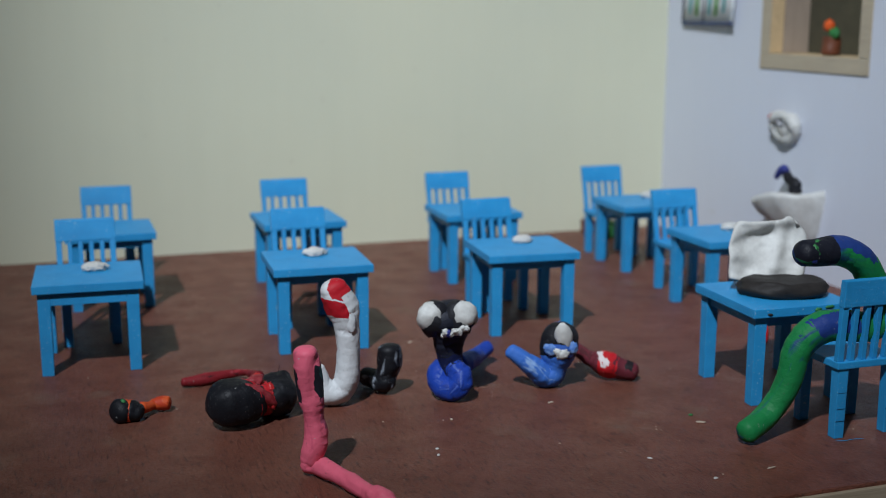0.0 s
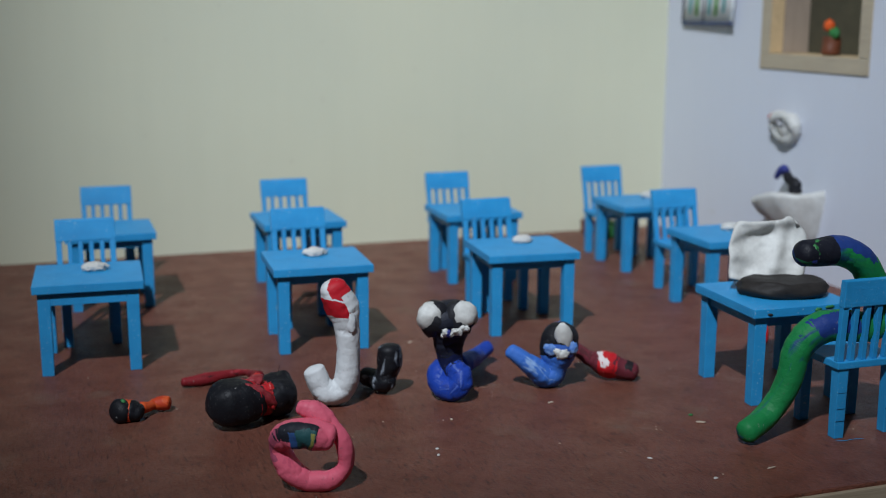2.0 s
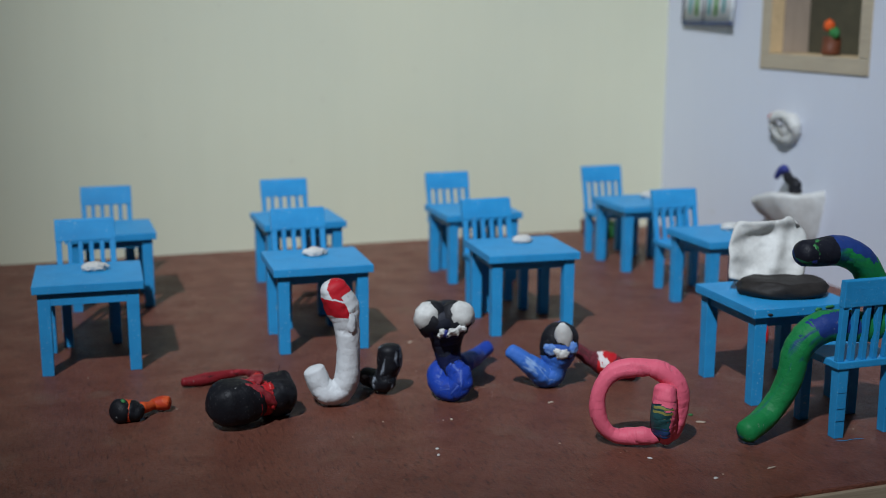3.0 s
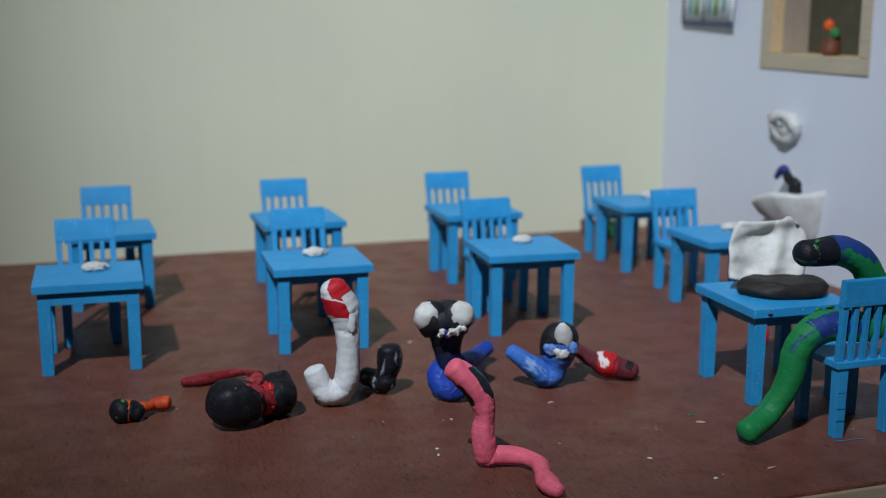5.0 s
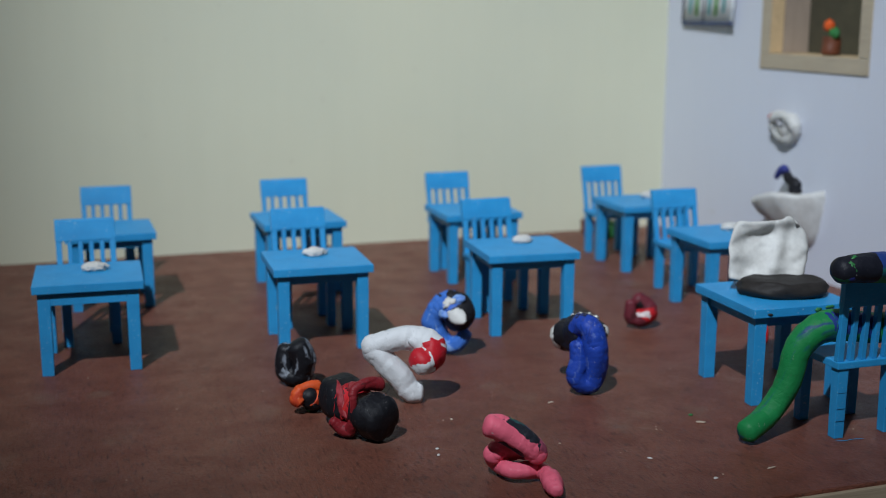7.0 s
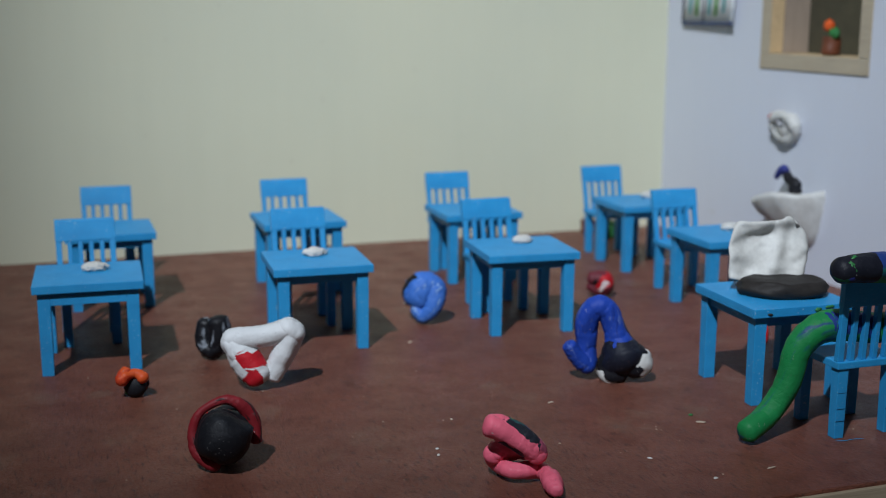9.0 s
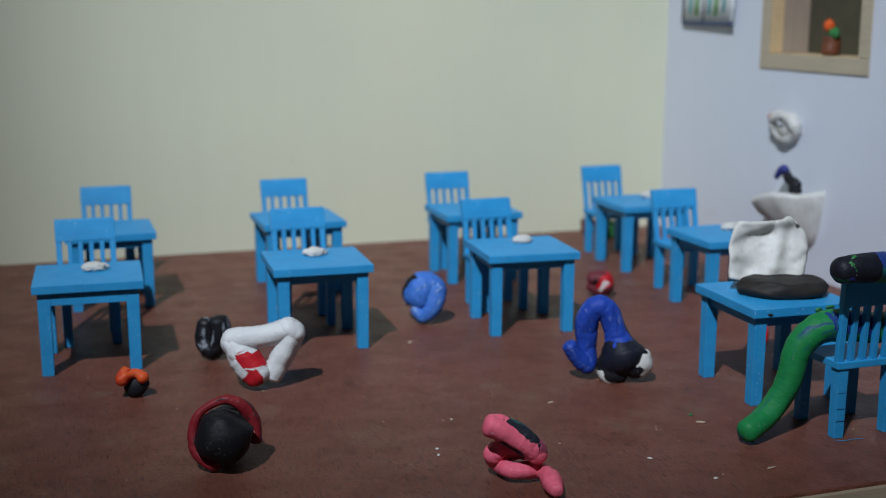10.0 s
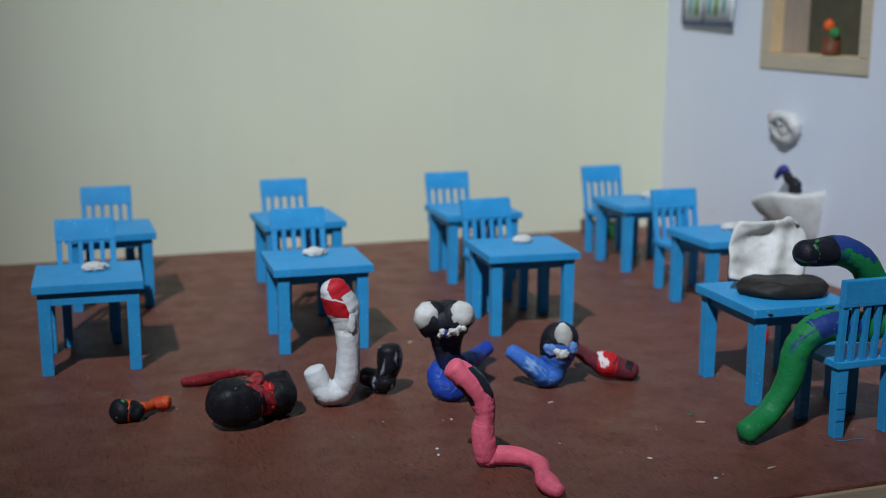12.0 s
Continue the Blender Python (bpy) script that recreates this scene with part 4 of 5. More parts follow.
hold("arm", "S4", (71, 593, 4), (64, 596, 10), (62, 600, 19), (65, 601, 29), (73, 602, 34), (81, 601, 36), (89, 600, 32), (94, 600, 23), (95, 597, 13))
hold("white", "S4", (127, 723, 7), (130, 723, 13), (137, 722, 28), (140, 721, 38), (139, 721, 38), (134, 722, 37), (120, 724, 34), (104, 729, 32), (104, 729, 30), (108, 726, 24), (112, 724, 17), (116, 721, 12), (117, 720, 10))
hold("black", "S4", (94, 804, 25), (93, 804, 14), (96, 800, 7), (101, 796, 8), (103, 795, 19), (102, 795, 28))
hold("blue", "S4", (316, 675, 24), (321, 675, 16), (328, 675, 11), (329, 678, 23), (329, 678, 40), (335, 675, 49), (342, 672, 43), (346, 669, 29), (348, 668, 17), (348, 666, 15))
hold("azure", "S4", (263, 846, 12), (267, 842, 7), (274, 840, 14), (279, 844, 27), (272, 849, 30), (265, 851, 22))
hold("crimson", "S4", (430, 883, 9), (436, 881, 6), (441, 879, 8), (439, 880, 15), (432, 882, 16))
hold("pink", "S4", (230, 502, 5), (232, 517, 6), (231, 529, 5), (223, 528, 6), (215, 531, 6), (213, 544, 6), (209, 539, 13), (216, 542, 14), (223, 539, 15), (228, 533, 15), (228, 526, 16), (225, 525, 19), (220, 526, 23), (214, 529, 27), (208, 531, 31), (205, 532, 32))
hold("small", "S4b", (107, 695, 8), (109, 696, 8), (111, 698, 11), (113, 699, 11))
hold("tail", "S4b", (122, 689, 11), (116, 689, 14), (118, 688, 7), (115, 688, 5), (113, 689, 4))
hold("twin", "S4b", (112, 584, 18), (113, 588, 17), (116, 596, 15), (118, 604, 13), (119, 607, 12))
hold("arm", "S4b", (99, 595, 22), (102, 596, 29), (112, 597, 34), (122, 595, 34), (130, 593, 26), (132, 591, 16), (127, 590, 6))
hold("white", "S4b", (150, 705, 26), (155, 704, 18), (162, 703, 9), (166, 702, 6), (173, 700, 12), (181, 698, 25), (187, 697, 36), (186, 697, 38), (176, 698, 39), (166, 698, 38), (161, 698, 39), (158, 697, 39))
hold("black", "S4b", (105, 738, 27), (106, 739, 14), (114, 738, 8), (121, 736, 16), (121, 738, 28), (114, 743, 31))
hold("blue", "S4b", (309, 649, 32), (309, 648, 22), (307, 648, 13), (311, 648, 7), (317, 647, 7), (320, 646, 16), (319, 644, 30), (317, 645, 41), (315, 651, 45), (315, 658, 42), (316, 663, 38), (318, 667, 33))
hold("azure", "S4b", (262, 793, 6), (264, 793, 18), (269, 791, 31), (262, 793, 38), (254, 796, 34), (249, 797, 30))
hold("crimson", "S4b", (431, 861, 11), (436, 859, 5), (443, 857, 9), (439, 858, 16), (434, 860, 18))
hold("pink", "S4b", (230, 502, 5), (232, 517, 6), (231, 529, 5), (223, 528, 6), (215, 531, 6), (213, 544, 6), (209, 539, 13), (216, 542, 14), (223, 539, 15), (228, 533, 15), (228, 526, 16), (225, 525, 19), (220, 526, 23), (214, 529, 27), (208, 531, 31), (205, 532, 32))
hold("small", "S5", (142, 670, 6), (141, 668, 8), (139, 667, 10), (138, 666, 12))
hold("tail", "S5", (144, 669, 16), (139, 668, 17), (133, 667, 15), (131, 666, 10), (133, 665, 8))
hold("twin", "S5", (154, 646, 15), (156, 640, 15), (160, 626, 15), (164, 612, 15), (167, 607, 14), (168, 606, 14))
hold("arm", "S5", (168, 618, 31), (161, 614, 33), (153, 611, 31), (152, 609, 24), (153, 612, 13), (152, 616, 6), (148, 619, 6), (143, 620, 10))
hold("white", "S5", (209, 668, 7), (204, 669, 7), (198, 671, 16), (190, 674, 24), (182, 678, 33), (182, 678, 35), (192, 675, 39), (202, 672, 41), (212, 669, 39), (216, 666, 34), (213, 663, 29), (208, 660, 28))
hold("black", "S5", (136, 727, 24), (135, 727, 14), (138, 724, 5), (144, 719, 6), (146, 717, 18), (142, 717, 28))
hold("blue", "S5", (309, 649, 32), (309, 648, 22), (307, 648, 13), (311, 648, 7), (317, 647, 7), (320, 646, 16), (319, 644, 30), (317, 645, 41), (315, 651, 45), (315, 658, 42), (316, 663, 38), (318, 667, 33))
hold("azure", "S5", (269, 752, 17), (265, 754, 10), (260, 759, 7), (254, 763, 12), (249, 765, 23), (253, 763, 32), (259, 761, 35), (265, 757, 32), (266, 754, 30))
hold("crimson", "S5", (414, 781, 20), (415, 781, 9), (423, 780, 8), (428, 779, 15), (421, 781, 22))
hold("pink", "S5", (230, 502, 5), (232, 517, 6), (231, 529, 5), (223, 528, 6), (215, 531, 6), (213, 544, 6), (209, 539, 13), (216, 542, 14), (223, 539, 15), (228, 533, 15), (228, 526, 16), (225, 525, 19), (220, 526, 23), (214, 529, 27), (208, 531, 31), (205, 532, 32))
hold("small", "S6", (161, 681, 7), (165, 684, 6), (169, 688, 5), (170, 688, 6))
hold("tail", "S6", (165, 690, 4), (168, 688, 3), (170, 688, 5), (172, 688, 6))
hold("twin", "S6", (143, 619, 22), (146, 617, 22), (154, 610, 21), (164, 605, 19), (170, 601, 17), (172, 601, 17))
hold("arm", "S6", (164, 603, 41), (158, 599, 38), (153, 594, 33), (152, 592, 25), (146, 592, 23), (140, 593, 24), (138, 596, 21))
hold("white", "S6", (208, 688, 6), (209, 688, 19), (201, 690, 31), (189, 693, 34), (180, 696, 28), (176, 697, 16), (180, 692, 15), (185, 685, 23), (188, 681, 32))
hold("black", "S6", (136, 709, 13), (140, 713, 22), (148, 713, 24), (156, 709, 21), (153, 706, 14), (146, 706, 9), (141, 707, 9))
hold("blue", "S6", (294, 627, 22), (296, 627, 12), (306, 625, 8), (314, 621, 15), (316, 620, 28), (313, 622, 39), (310, 626, 46), (309, 634, 43), (310, 639, 39))
hold("azure", "S6", (262, 708, 17), (270, 706, 10), (261, 711, 8), (255, 715, 20), (255, 715, 33), (262, 713, 37))
hold("crimson", "S6", (395, 744, 9), (401, 744, 5), (406, 742, 12), (403, 743, 23), (397, 745, 23))
hold("pink", "S6", (231, 496, 5), (231, 511, 6), (230, 522, 5), (221, 520, 6), (215, 527, 6), (215, 542, 6), (213, 533, 14), (220, 534, 15), (227, 528, 14), (228, 520, 15), (225, 519, 20), (221, 519, 25), (216, 521, 30), (213, 523, 34), (212, 523, 36))
hold("small", "S7", (172, 653, 10), (170, 652, 9), (167, 650, 8), (166, 651, 8))
hold("tail", "S7", (176, 646, 13), (173, 644, 12), (174, 644, 7), (171, 644, 4), (168, 644, 5))
hold("twin", "S7", (116, 665, 16), (121, 665, 15), (131, 665, 12), (142, 665, 9), (147, 666, 7), (149, 666, 7))
hold("arm", "S7", (118, 642, 35), (128, 634, 38), (136, 635, 31), (139, 633, 22), (138, 635, 12), (132, 639, 5), (122, 642, 6), (115, 643, 6))
hold("white", "S7", (201, 670, 5), (200, 671, 14), (203, 667, 29), (208, 666, 40), (209, 666, 40), (214, 662, 35), (221, 659, 25), (229, 656, 16), (228, 655, 13), (225, 652, 11), (218, 653, 11), (215, 654, 11))
hold("black", "S7", (190, 692, 28), (191, 693, 14), (197, 693, 8), (204, 691, 14), (204, 693, 25), (199, 697, 27))
hold("blue", "S7", (309, 678, 24), (313, 680, 16), (318, 682, 8), (325, 681, 13), (327, 680, 24), (319, 684, 30), (308, 690, 32), (302, 695, 40), (306, 695, 48), (316, 693, 50), (322, 693, 42), (320, 702, 25), (313, 704, 13))
hold("azure", "S7", (281, 698, 10), (276, 696, 7), (268, 697, 9), (265, 698, 19), (267, 696, 31), (273, 695, 34), (278, 702, 23))
hold("crimson", "S7", (384, 709, 28), (379, 713, 27), (376, 714, 16), (378, 713, 8), (386, 710, 9))
hold("pink", "S7", (231, 496, 5), (231, 511, 6), (230, 522, 5), (221, 520, 6), (215, 527, 6), (215, 542, 6), (213, 533, 14), (220, 534, 15), (227, 528, 14), (228, 520, 15), (225, 519, 20), (221, 519, 25), (216, 521, 30), (213, 523, 34), (212, 523, 36))
hold("small", "S8", (172, 653, 10), (170, 652, 9), (167, 650, 8), (166, 651, 8))
hold("tail", "S8", (176, 646, 13), (173, 644, 12), (174, 644, 7), (171, 644, 4), (168, 644, 5))
hold("twin", "S8", (114, 650, 17), (119, 649, 16), (129, 647, 15), (138, 647, 14), (142, 649, 13), (144, 648, 13))
hold("arm", "S8", (117, 628, 7), (127, 625, 4), (138, 623, 2), (146, 621, 4), (150, 621, 13), (151, 621, 25), (153, 620, 33))
hold("white", "S8", (215, 669, 6), (213, 667, 18), (215, 664, 33), (217, 659, 46), (219, 659, 46), (224, 653, 39), (226, 650, 29), (227, 650, 18), (227, 648, 14), (222, 646, 12), (218, 647, 12))
hold("black", "S8", (178, 671, 10), (184, 671, 12), (191, 673, 20), (195, 672, 18), (194, 671, 9), (190, 670, 8))
hold("blue", "S8", (309, 678, 24), (313, 680, 16), (318, 682, 8), (325, 681, 13), (327, 680, 24), (319, 684, 30), (308, 690, 32), (302, 695, 40), (306, 695, 48), (316, 693, 50), (322, 693, 42), (320, 702, 25), (313, 704, 13))
hold("azure", "S8", (281, 698, 10), (276, 696, 7), (268, 697, 9), (265, 698, 19), (267, 696, 31), (273, 695, 34), (278, 702, 23))
hold("crimson", "S8", (367, 687, 21), (368, 687, 9), (375, 685, 8), (378, 684, 18), (372, 686, 26))
hold("pink", "S8", (231, 496, 5), (231, 511, 6), (230, 522, 5), (221, 520, 6), (215, 527, 6), (215, 542, 6), (213, 533, 14), (220, 534, 15), (227, 528, 14), (228, 520, 15), (225, 519, 20), (221, 519, 25), (216, 521, 30), (213, 523, 34), (212, 523, 36))
hold("small", "S10", (125, 652, 35), (128, 651, 38), (129, 650, 40), (130, 650, 42))
hold("tail", "S10", (120, 645, 43), (127, 640, 38), (135, 644, 39), (140, 646, 40))
hold("twin", "S10", (110, 663, 13), (114, 663, 13), (123, 659, 15), (131, 658, 18), (135, 657, 19), (137, 657, 19))
hold("arm", "S10", (119, 639, 8), (108, 643, 5), (94, 639, 5), (83, 651, 5), (76, 663, 5), (74, 666, 13), (72, 665, 18))
hold("white", "S10", (212, 666, 22), (218, 662, 21), (219, 659, 11), (226, 654, 7), (239, 650, 7), (245, 648, 14), (241, 647, 24), (237, 647, 28))
hold("black", "S10", (182, 642, 21), (183, 639, 12), (190, 637, 8), (198, 634, 13), (199, 636, 18), (189, 633, 18))
hold("azure", "S10", (289, 614, 7), (281, 620, 9), (270, 629, 13), (262, 637, 17), (261, 640, 25), (266, 638, 33), (269, 634, 38))
hold("blue", "S10", (332, 692, 17), (320, 692, 20), (315, 683, 12), (323, 672, 8), (331, 664, 10), (338, 660, 16), (340, 659, 23))
hold("crimson", "S10", (363, 668, 12), (370, 661, 9), (376, 655, 8), (382, 653, 10), (379, 654, 22))
hold("pink", "S10", (231, 496, 5), (231, 511, 6), (230, 522, 5), (221, 520, 6), (215, 527, 6), (215, 542, 6), (213, 533, 14), (220, 534, 15), (227, 528, 14), (228, 520, 15), (225, 519, 20), (221, 519, 25), (216, 521, 30), (213, 523, 34), (212, 523, 36))
hold("small", "S11", (161, 645, 9), (166, 644, 8), (171, 643, 9), (172, 642, 9))
hold("tail", "S11", (174, 642, 3), (177, 641, 5), (180, 640, 7), (182, 640, 9))
hold("twin", "S11", (117, 651, 27), (119, 648, 26), (126, 640, 21), (135, 635, 17), (138, 632, 15), (140, 631, 14))
hold("arm", "S11", (115, 634, 12), (107, 635, 8), (94, 638, 6), (83, 639, 8), (82, 644, 10), (92, 644, 12), (102, 644, 14), (106, 646, 16))
hold("white", "S11", (215, 665, 31), (217, 662, 21), (220, 659, 11), (228, 654, 6), (240, 649, 7), (246, 648, 15), (241, 646, 25), (237, 645, 28))
hold("black", "S11", (182, 642, 21), (183, 639, 12), (190, 637, 8), (198, 634, 13), (199, 636, 18), (189, 633, 18))
hold("azure", "S11", (285, 616, 16), (281, 617, 10), (273, 626, 10), (264, 634, 16), (262, 640, 24), (266, 639, 32), (269, 636, 36))
hold("blue", "S11", (327, 686, 35), (317, 686, 34), (311, 681, 24), (312, 674, 15), (323, 664, 16), (331, 657, 17), (334, 651, 14))
hold("crimson", "S11", (365, 670, 18), (369, 662, 14), (374, 657, 11), (379, 655, 8), (386, 653, 7))
hold("pink", "S11", (231, 496, 5), (231, 511, 6), (230, 522, 5), (221, 520, 6), (215, 527, 6), (215, 542, 6), (213, 533, 14), (220, 534, 15), (227, 528, 14), (228, 520, 15), (225, 519, 20), (221, 519, 25), (216, 521, 30), (213, 523, 34), (212, 523, 36))
hold("pink", "P0", (148, 511, 4), (142, 523, 5), (137, 534, 5), (132, 548, 5), (126, 561, 5), (122, 570, 4), (119, 571, 5), (119, 571, 11), (121, 570, 18), (122, 570, 24), (121, 570, 31), (120, 570, 40), (119, 571, 47), (118, 571, 55), (118, 571, 63), (118, 571, 67))
hold("pink", "P1", (149, 514, 4), (138, 529, 5), (132, 549, 4), (117, 568, 6), (113, 569, 19), (114, 569, 33), (119, 567, 46), (123, 568, 56), (127, 569, 65))
hold("pink", "P2", (129, 503, 4), (127, 533, 5), (122, 537, 13), (115, 540, 7), (110, 541, 10), (106, 543, 23), (107, 540, 41))
hold("pink", "P3", (129, 503, 4), (123, 523, 4), (118, 538, 6), (114, 539, 15), (112, 540, 27), (110, 536, 37))
hold("pink", "T", (231, 503, 5), (229, 516, 5), (234, 536, 5), (229, 548, 5), (218, 553, 5), (212, 553, 5), (210, 554, 6), (209, 554, 13), (209, 554, 21), (210, 554, 30), (208, 555, 38), (204, 556, 45), (198, 559, 52), (195, 560, 55))
hold("pink", "q21", (76, 567, 13), (84, 564, 5), (95, 556, 5), (105, 552, 12), (109, 551, 23), (108, 551, 34), (99, 554, 42), (87, 558, 41), (76, 562, 36), (72, 563, 25), (77, 562, 15), (85, 553, 14))
hold("pink", "q22", (58, 534, 8), (63, 533, 19), (58, 529, 31), (51, 531, 38), (40, 535, 40), (31, 538, 32), (27, 540, 22), (28, 539, 11), (37, 536, 5), (48, 532, 5), (57, 529, 12), (56, 523, 24))
hold("pink", "q23", (21, 534, 28), (14, 536, 36), (3, 535, 39), (-6, 538, 33), (-11, 539, 23), (-10, 539, 12), (-1, 536, 6), (10, 533, 5), (20, 529, 10), (23, 528, 21), (19, 529, 30), (11, 526, 36))
hold("pink", "q24", (13, 565, 4), (25, 562, 5), (33, 559, 15), (35, 558, 26), (32, 559, 36), (21, 563, 41), (10, 566, 38), (1, 570, 31), (-1, 570, 19), (5, 568, 10), (15, 565, 6), (23, 556, 13))
hold("pink", "q26", (107, 570, 41), (97, 574, 34), (91, 570, 25), (92, 570, 13), (101, 567, 5), (113, 563, 5), (124, 559, 10), (129, 557, 21), (126, 559, 32), (117, 562, 40), (106, 565, 41), (98, 562, 34))
hold("pink", "q27", (173, 569, 19), (171, 570, 32), (160, 568, 41), (148, 572, 44), (137, 576, 39), (133, 578, 27), (134, 577, 15), (142, 574, 5), (155, 570, 5), (165, 567, 11), (170, 565, 22), (162, 561, 34))
hold("pink", "q28", (198, 584, 15), (206, 580, 5), (217, 572, 5), (228, 568, 11), (235, 566, 22), (233, 567, 35), (223, 570, 43), (211, 574, 45), (199, 578, 40), (194, 580, 28), (199, 578, 17), (206, 569, 14))
hold("pink", "q29", (238, 573, 40), (232, 575, 29), (232, 570, 18), (239, 567, 7), (252, 563, 5), (263, 559, 11), (271, 556, 21), (269, 557, 35), (259, 560, 43), (247, 564, 46), (236, 568, 40), (234, 563, 30))
hold("pink", "q31", (329, 554, 20), (326, 555, 33), (313, 554, 43), (300, 558, 46), (288, 562, 40), (284, 564, 28), (287, 563, 15), (296, 560, 5), (309, 555, 5), (320, 552, 12), (324, 550, 23), (314, 547, 35))
hold("pink", "q20", (111, 554, 44), (121, 551, 39), (130, 547, 28), (132, 547, 14), (125, 549, 6), (114, 553, 5), (104, 556, 13), (100, 558, 23), (102, 553, 31), (112, 547, 33), (122, 544, 30))
hold("pink", "q25", (63, 564, 38), (56, 566, 28), (54, 567, 16), (60, 565, 8), (72, 561, 5), (84, 557, 8), (93, 554, 18), (95, 553, 32), (89, 555, 41), (78, 559, 45), (70, 557, 41), (63, 557, 32), (60, 559, 24))
hold("pink", "q30", (314, 552, 6), (302, 556, 5), (290, 561, 6), (282, 563, 16), (281, 563, 31), (288, 561, 42), (299, 557, 45), (312, 553, 44), (322, 550, 36), (324, 549, 21), (318, 551, 8), (313, 546, 22), (314, 546, 35))
hold("green", "G0", (363, 539, 7), (380, 545, 14), (389, 544, 28), (392, 543, 38), (394, 543, 49), (399, 542, 58), (408, 541, 64), (419, 540, 65), (445, 540, 63), (448, 541, 76), (441, 541, 90), (431, 540, 102), (417, 541, 108), (401, 540, 108), (394, 540, 108))
hold("green", "G1", (363, 539, 7), (380, 545, 14), (389, 544, 28), (392, 543, 38), (394, 543, 49), (399, 542, 58), (408, 541, 64), (419, 540, 65), (447, 541, 61), (462, 540, 63), (466, 537, 77), (453, 526, 94), (435, 520, 101), (413, 518, 103), (403, 519, 102))
hold("green", "G2", (363, 539, 7), (380, 545, 14), (389, 544, 28), (392, 543, 38), (394, 543, 49), (399, 542, 58), (408, 541, 64), (419, 540, 65), (447, 541, 61), (459, 541, 63), (463, 538, 77), (453, 533, 93), (438, 530, 101), (416, 528, 103), (405, 530, 103))

# ================= motion =================
ROLLS = [(0.0, "R"), (6.4, "S1"), (6.6, "S2"), (6.7, "S3"), (6.8, "S4"), (7.0, "S5"), (7.1, "S6"), (7.2, "S7"), (7.4, "S8"), (7.5, "S7"), (7.6, "S6"),
         (7.7, "S5"), (7.8, "S4b"), (7.9, "S4"), (8.0, "S3"), (8.1, "S10"), (8.2, "S11"), (8.3, "S8"), (8.4, "S7"), (8.5, "S6"), (8.6, "S5"), (8.7, "S4b"),
         (8.8, "S4"), (8.9, "S3"), (9.0, "S4"), (9.2, "S4b"), (9.3, "S5"), (9.4, "S7"), (9.5, "S8"), (9.6, "S7"), (9.7, "S6"), (9.8, "S5"), (9.9, "S4b"),
         (10.0, "S4"), (10.1, "S3"), (10.2, "S10"), (10.3, "S11"), (10.4, "S8"), (10.5, "S7"), (10.6, "S6"), (10.7, "S5"), (10.8, "S4"), (11.0, "S7"),
         (11.1, "S6"), (11.2, "S5"), (11.3, "S4b"), (11.4, "S4"), (11.5, "S3"), (11.6, "S2"), (11.7, "S1"), (11.9, "R")]
PINK_TIMES = [(0.0, "P0"), (0.2, "P1"), (1.0, "P0"), (1.7, "P2"), (1.9, "P3"), (2.0, "q20"), (2.1, "q21"), (2.2, "q22"), (2.3, "q23"), (2.4, "q24"), (2.5, "q25"),
              (2.6, "q26"), (2.7, "q27"), (2.8, "q28"), (2.9, "q29"), (3.0, "q30"), (3.1, "q31"), (3.2, "q28"), (3.4, "q29"), (3.7, "q28"), (4.2, "T")]
PINK_TIMES += [(t, s if s != "R" else "T") for t, s in ROLLS if t > 6]
BLUE_TIMES = [(0.0, "R"), (2.4, "R2")] + [(t, s if s != "R" else "R2") for t, s in ROLLS if t > 6]
FOLDED = {"S1": "G1", "S2": "G1", "S3": "G1", "S4": "G1", "S4b": "G1", "S5": "G1", "R": "G0"}
GREEN_TIMES = [(t, FOLDED.get(s, "G2")) for t, s in ROLLS]
CAMERA_SIDE = Vector((-0.319, -0.948, 0.25)).normalized()
TURNED = {("blue", s): Vector((0.319, 0.948, 0.3)) for s in ("S1", "S2", "S4b", "S5", "S6")}
TURNED.update({("azure", s): Vector((0.319, 0.948, 0.3)) for s in ("S1", "S4", "S7", "S8")})
TURNED.update({("blue", "S3"): Vector((0, -0.3, 1)), ("blue", "S7"): Vector((-0.9, -0.4, 0)), ("blue", "S8"): Vector((-0.9, -0.4, 0)), ("blue", "S4"): Vector((0.6, 0.8, -0.3)), ("azure", "S3"): Vector((0.319, 0.948, 0.3))})


def joints(points, count):
    """Evenly spaced joints along the bent line."""
    n = len(points)
    fine = []
    for i in range(n - 1):
        p0, p1, p2, p3 = points[max(i - 1, 0)], points[i], points[i + 1], points[min(i + 2, n - 1)]
        for k in range(12):
            t = k / 12
            fine.append(0.5 * (2 * p1 + (p2 - p0) * t + (2 * p0 - 5 * p1 + 4 * p2 - p3) * t * t + (3 * p1 - p0 - 3 * p2 + p3) * t ** 3))
    fine.append(points[-1])
    far = np.concatenate(([0], np.cumsum([(b - a).length for a, b in zip(fine, fine[1:])])))
    xyz = np.array([tuple(p) for p in fine])
    want = np.linspace(0, far[-1], count + 1)
    return [Vector([np.interp(w, far, xyz[:, c]) for c in range(3)]) for w in want]


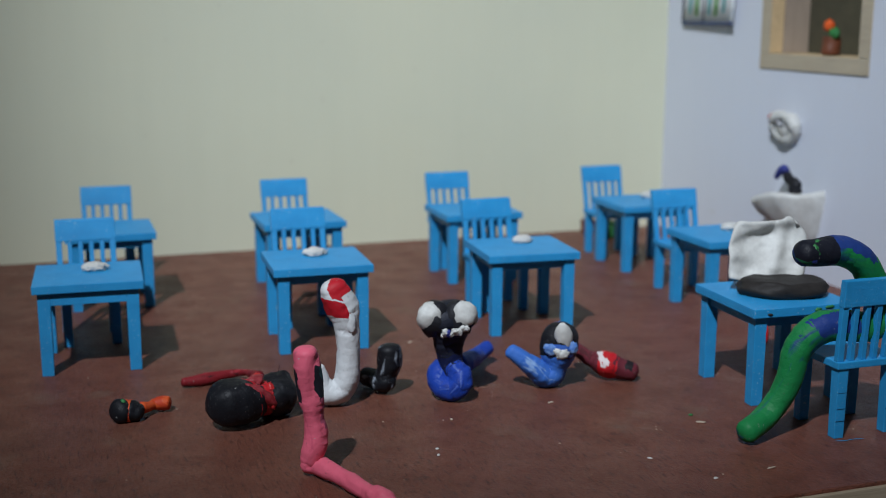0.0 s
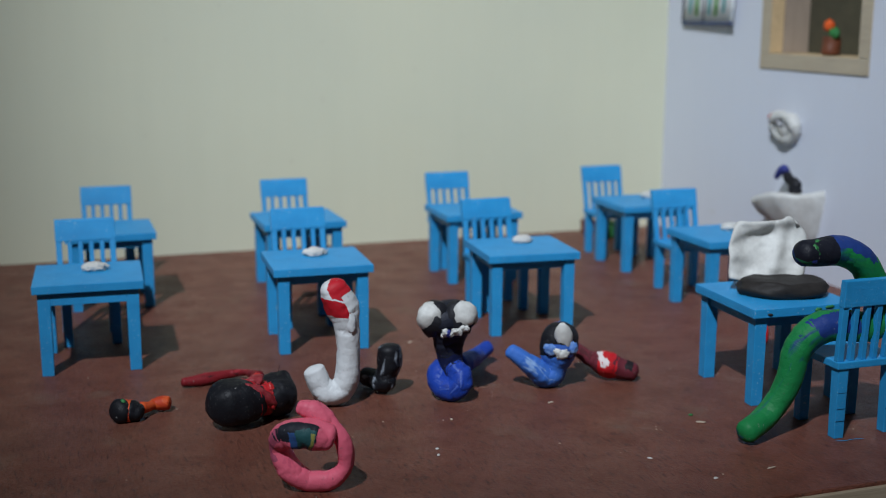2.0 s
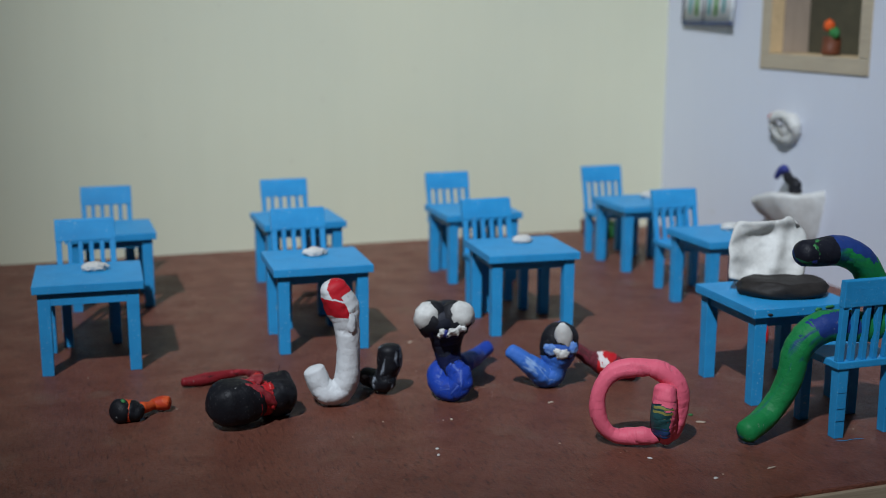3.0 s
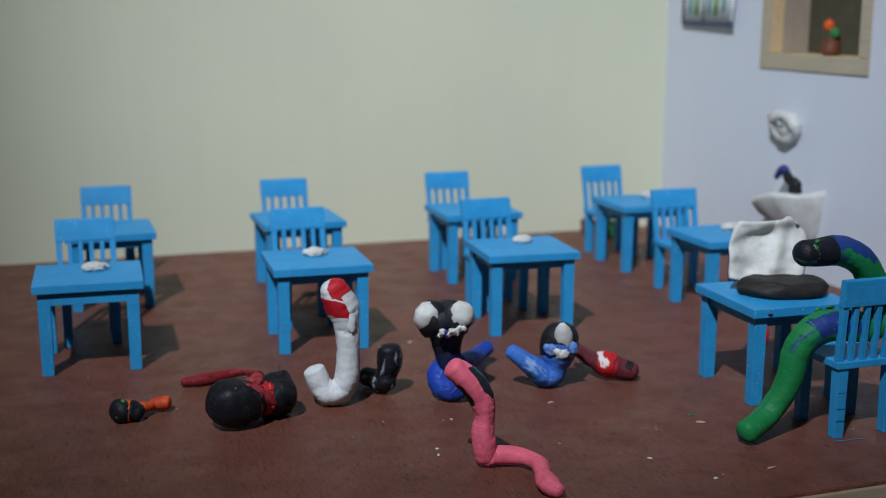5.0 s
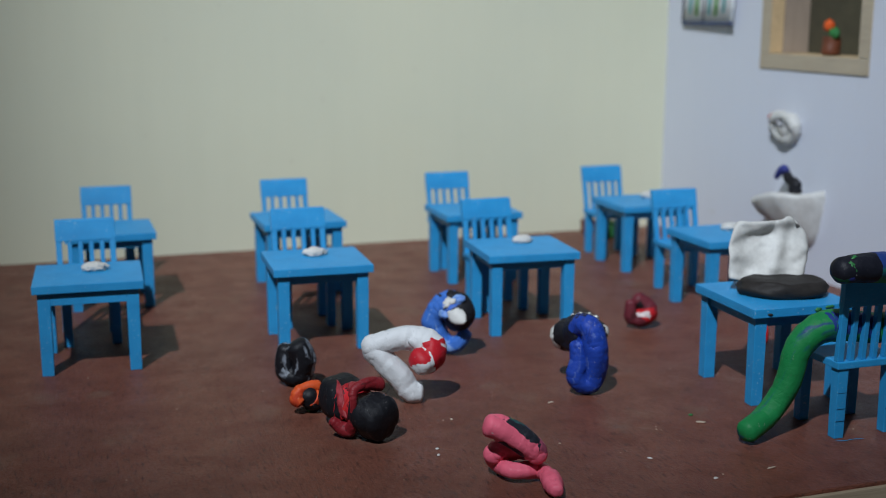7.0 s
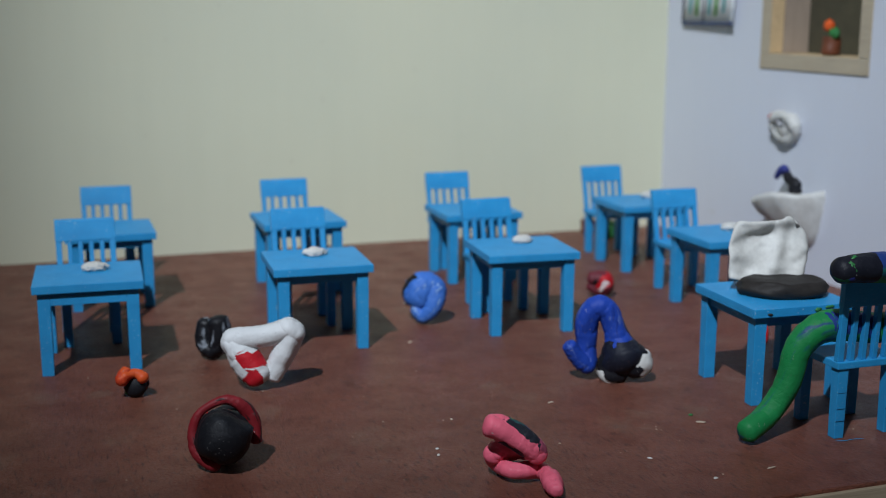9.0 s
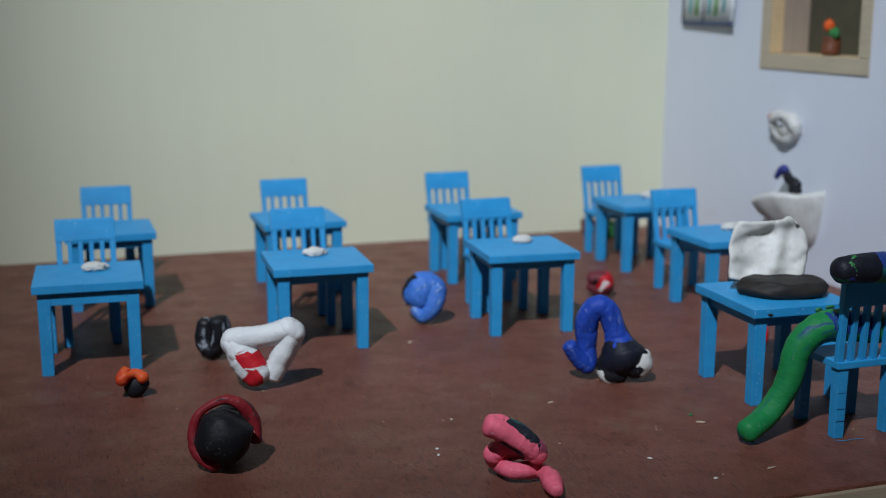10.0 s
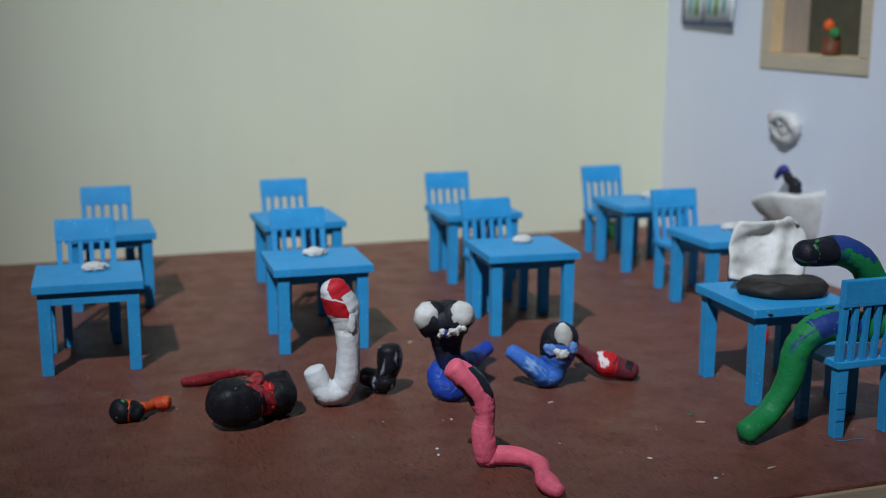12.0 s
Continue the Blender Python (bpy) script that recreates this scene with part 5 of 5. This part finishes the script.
def bead_poses(key, state):
    thing, beads, r, step = CHAINS[key]
    J = joints(POSES[key, state], len(beads))
    for j, rr in zip(J, r):
        j.z = max(j.z, rr * 0.97)
    made, side = [], None
    face = TURNED.get((key, state), CAMERA_SIDE)
    if key == "pink" and state[0] in "qP" and state != "P0":
        # the dark side of its head is towards the room's front
        face = CAMERA_SIDE.cross(J[-1] - J[-6])
    for a, b in zip(J, J[1:]):
        z = (b - a).normalized()
        want = face - z * face.dot(z)
        if side is not None:
            want = want * 1.0 + (side - z * side.dot(z)) * 0.6
        y = want.normalized()
        side = y
        x = y.cross(z)
        mid = (a + b) / 2 - z * step / 2
        made.append(Matrix(((x.x, y.x, z.x, mid.x), (x.y, y.y, z.y, mid.y), (x.z, y.z, z.z, mid.z), (0, 0, 0, 1))))
    return made


def stepped(ob, keyed):
    """Hold each pose until just before the next; turn in two or three steps where a jump is large."""
    rows = []
    for k, (t, m) in enumerate(keyed):
        rows.append((t, m))
        if k + 1 < len(keyed):
            t2, m2 = keyed[k + 1]
            p, q = m.to_quaternion(), m2.to_quaternion()
            turn = p.rotation_difference(q).angle
            turn = min(turn, 2 * math.pi - turn)
            if turn > radians(88):
                q.make_compatible(p)
                n = 2 if turn < radians(174) else 3
                if t2 - t > (n + 0.5) / FPS:
                    rows.append((t2 - n / FPS, m))
                for u in range(1, n):
                    rows.append((t2 - (n - u) / FPS, Matrix.LocRotScale(m.translation, p.slerp(q, u / n), None)))
            else:
                rows.append((t2 - 1 / FPS, m))
    if rows[-1][0] < 12.0:
        rows.append((12.0, rows[-1][1]))
    walk(ob, rows)


def motions():
    lead = {"twin": ("twin", "arm"), "small": ("small", "tail")}
    for key, times in [("blue", BLUE_TIMES)] + [(k, ROLLS) for k in ("white", "black", "azure", "crimson", "twin", "small")] + [("pink", PINK_TIMES), ("green", GREEN_TIMES)]:
        thing = CHAINS[key][0]
        base = {}
        for state in {s for _, s in times}:
            pts = POSES[key, state]
            c = sum(pts, Vector()) / len(pts)
            base[state] = Matrix.Translation((c.x, c.y, 0)) if key != "green" else Matrix.Translation((0.40, 0.56, 0))
        stepped(thing, [(t, base[s]) for t, s in times])
        for sub in lead.get(key, (key,)):
            table = {s: bead_poses(sub, s) for s in base}
            for i, ob in enumerate(CHAINS[sub][1]):
                stepped(ob, [(t, base[s].inverted() @ table[s][i]) for t, s in times])


motions()
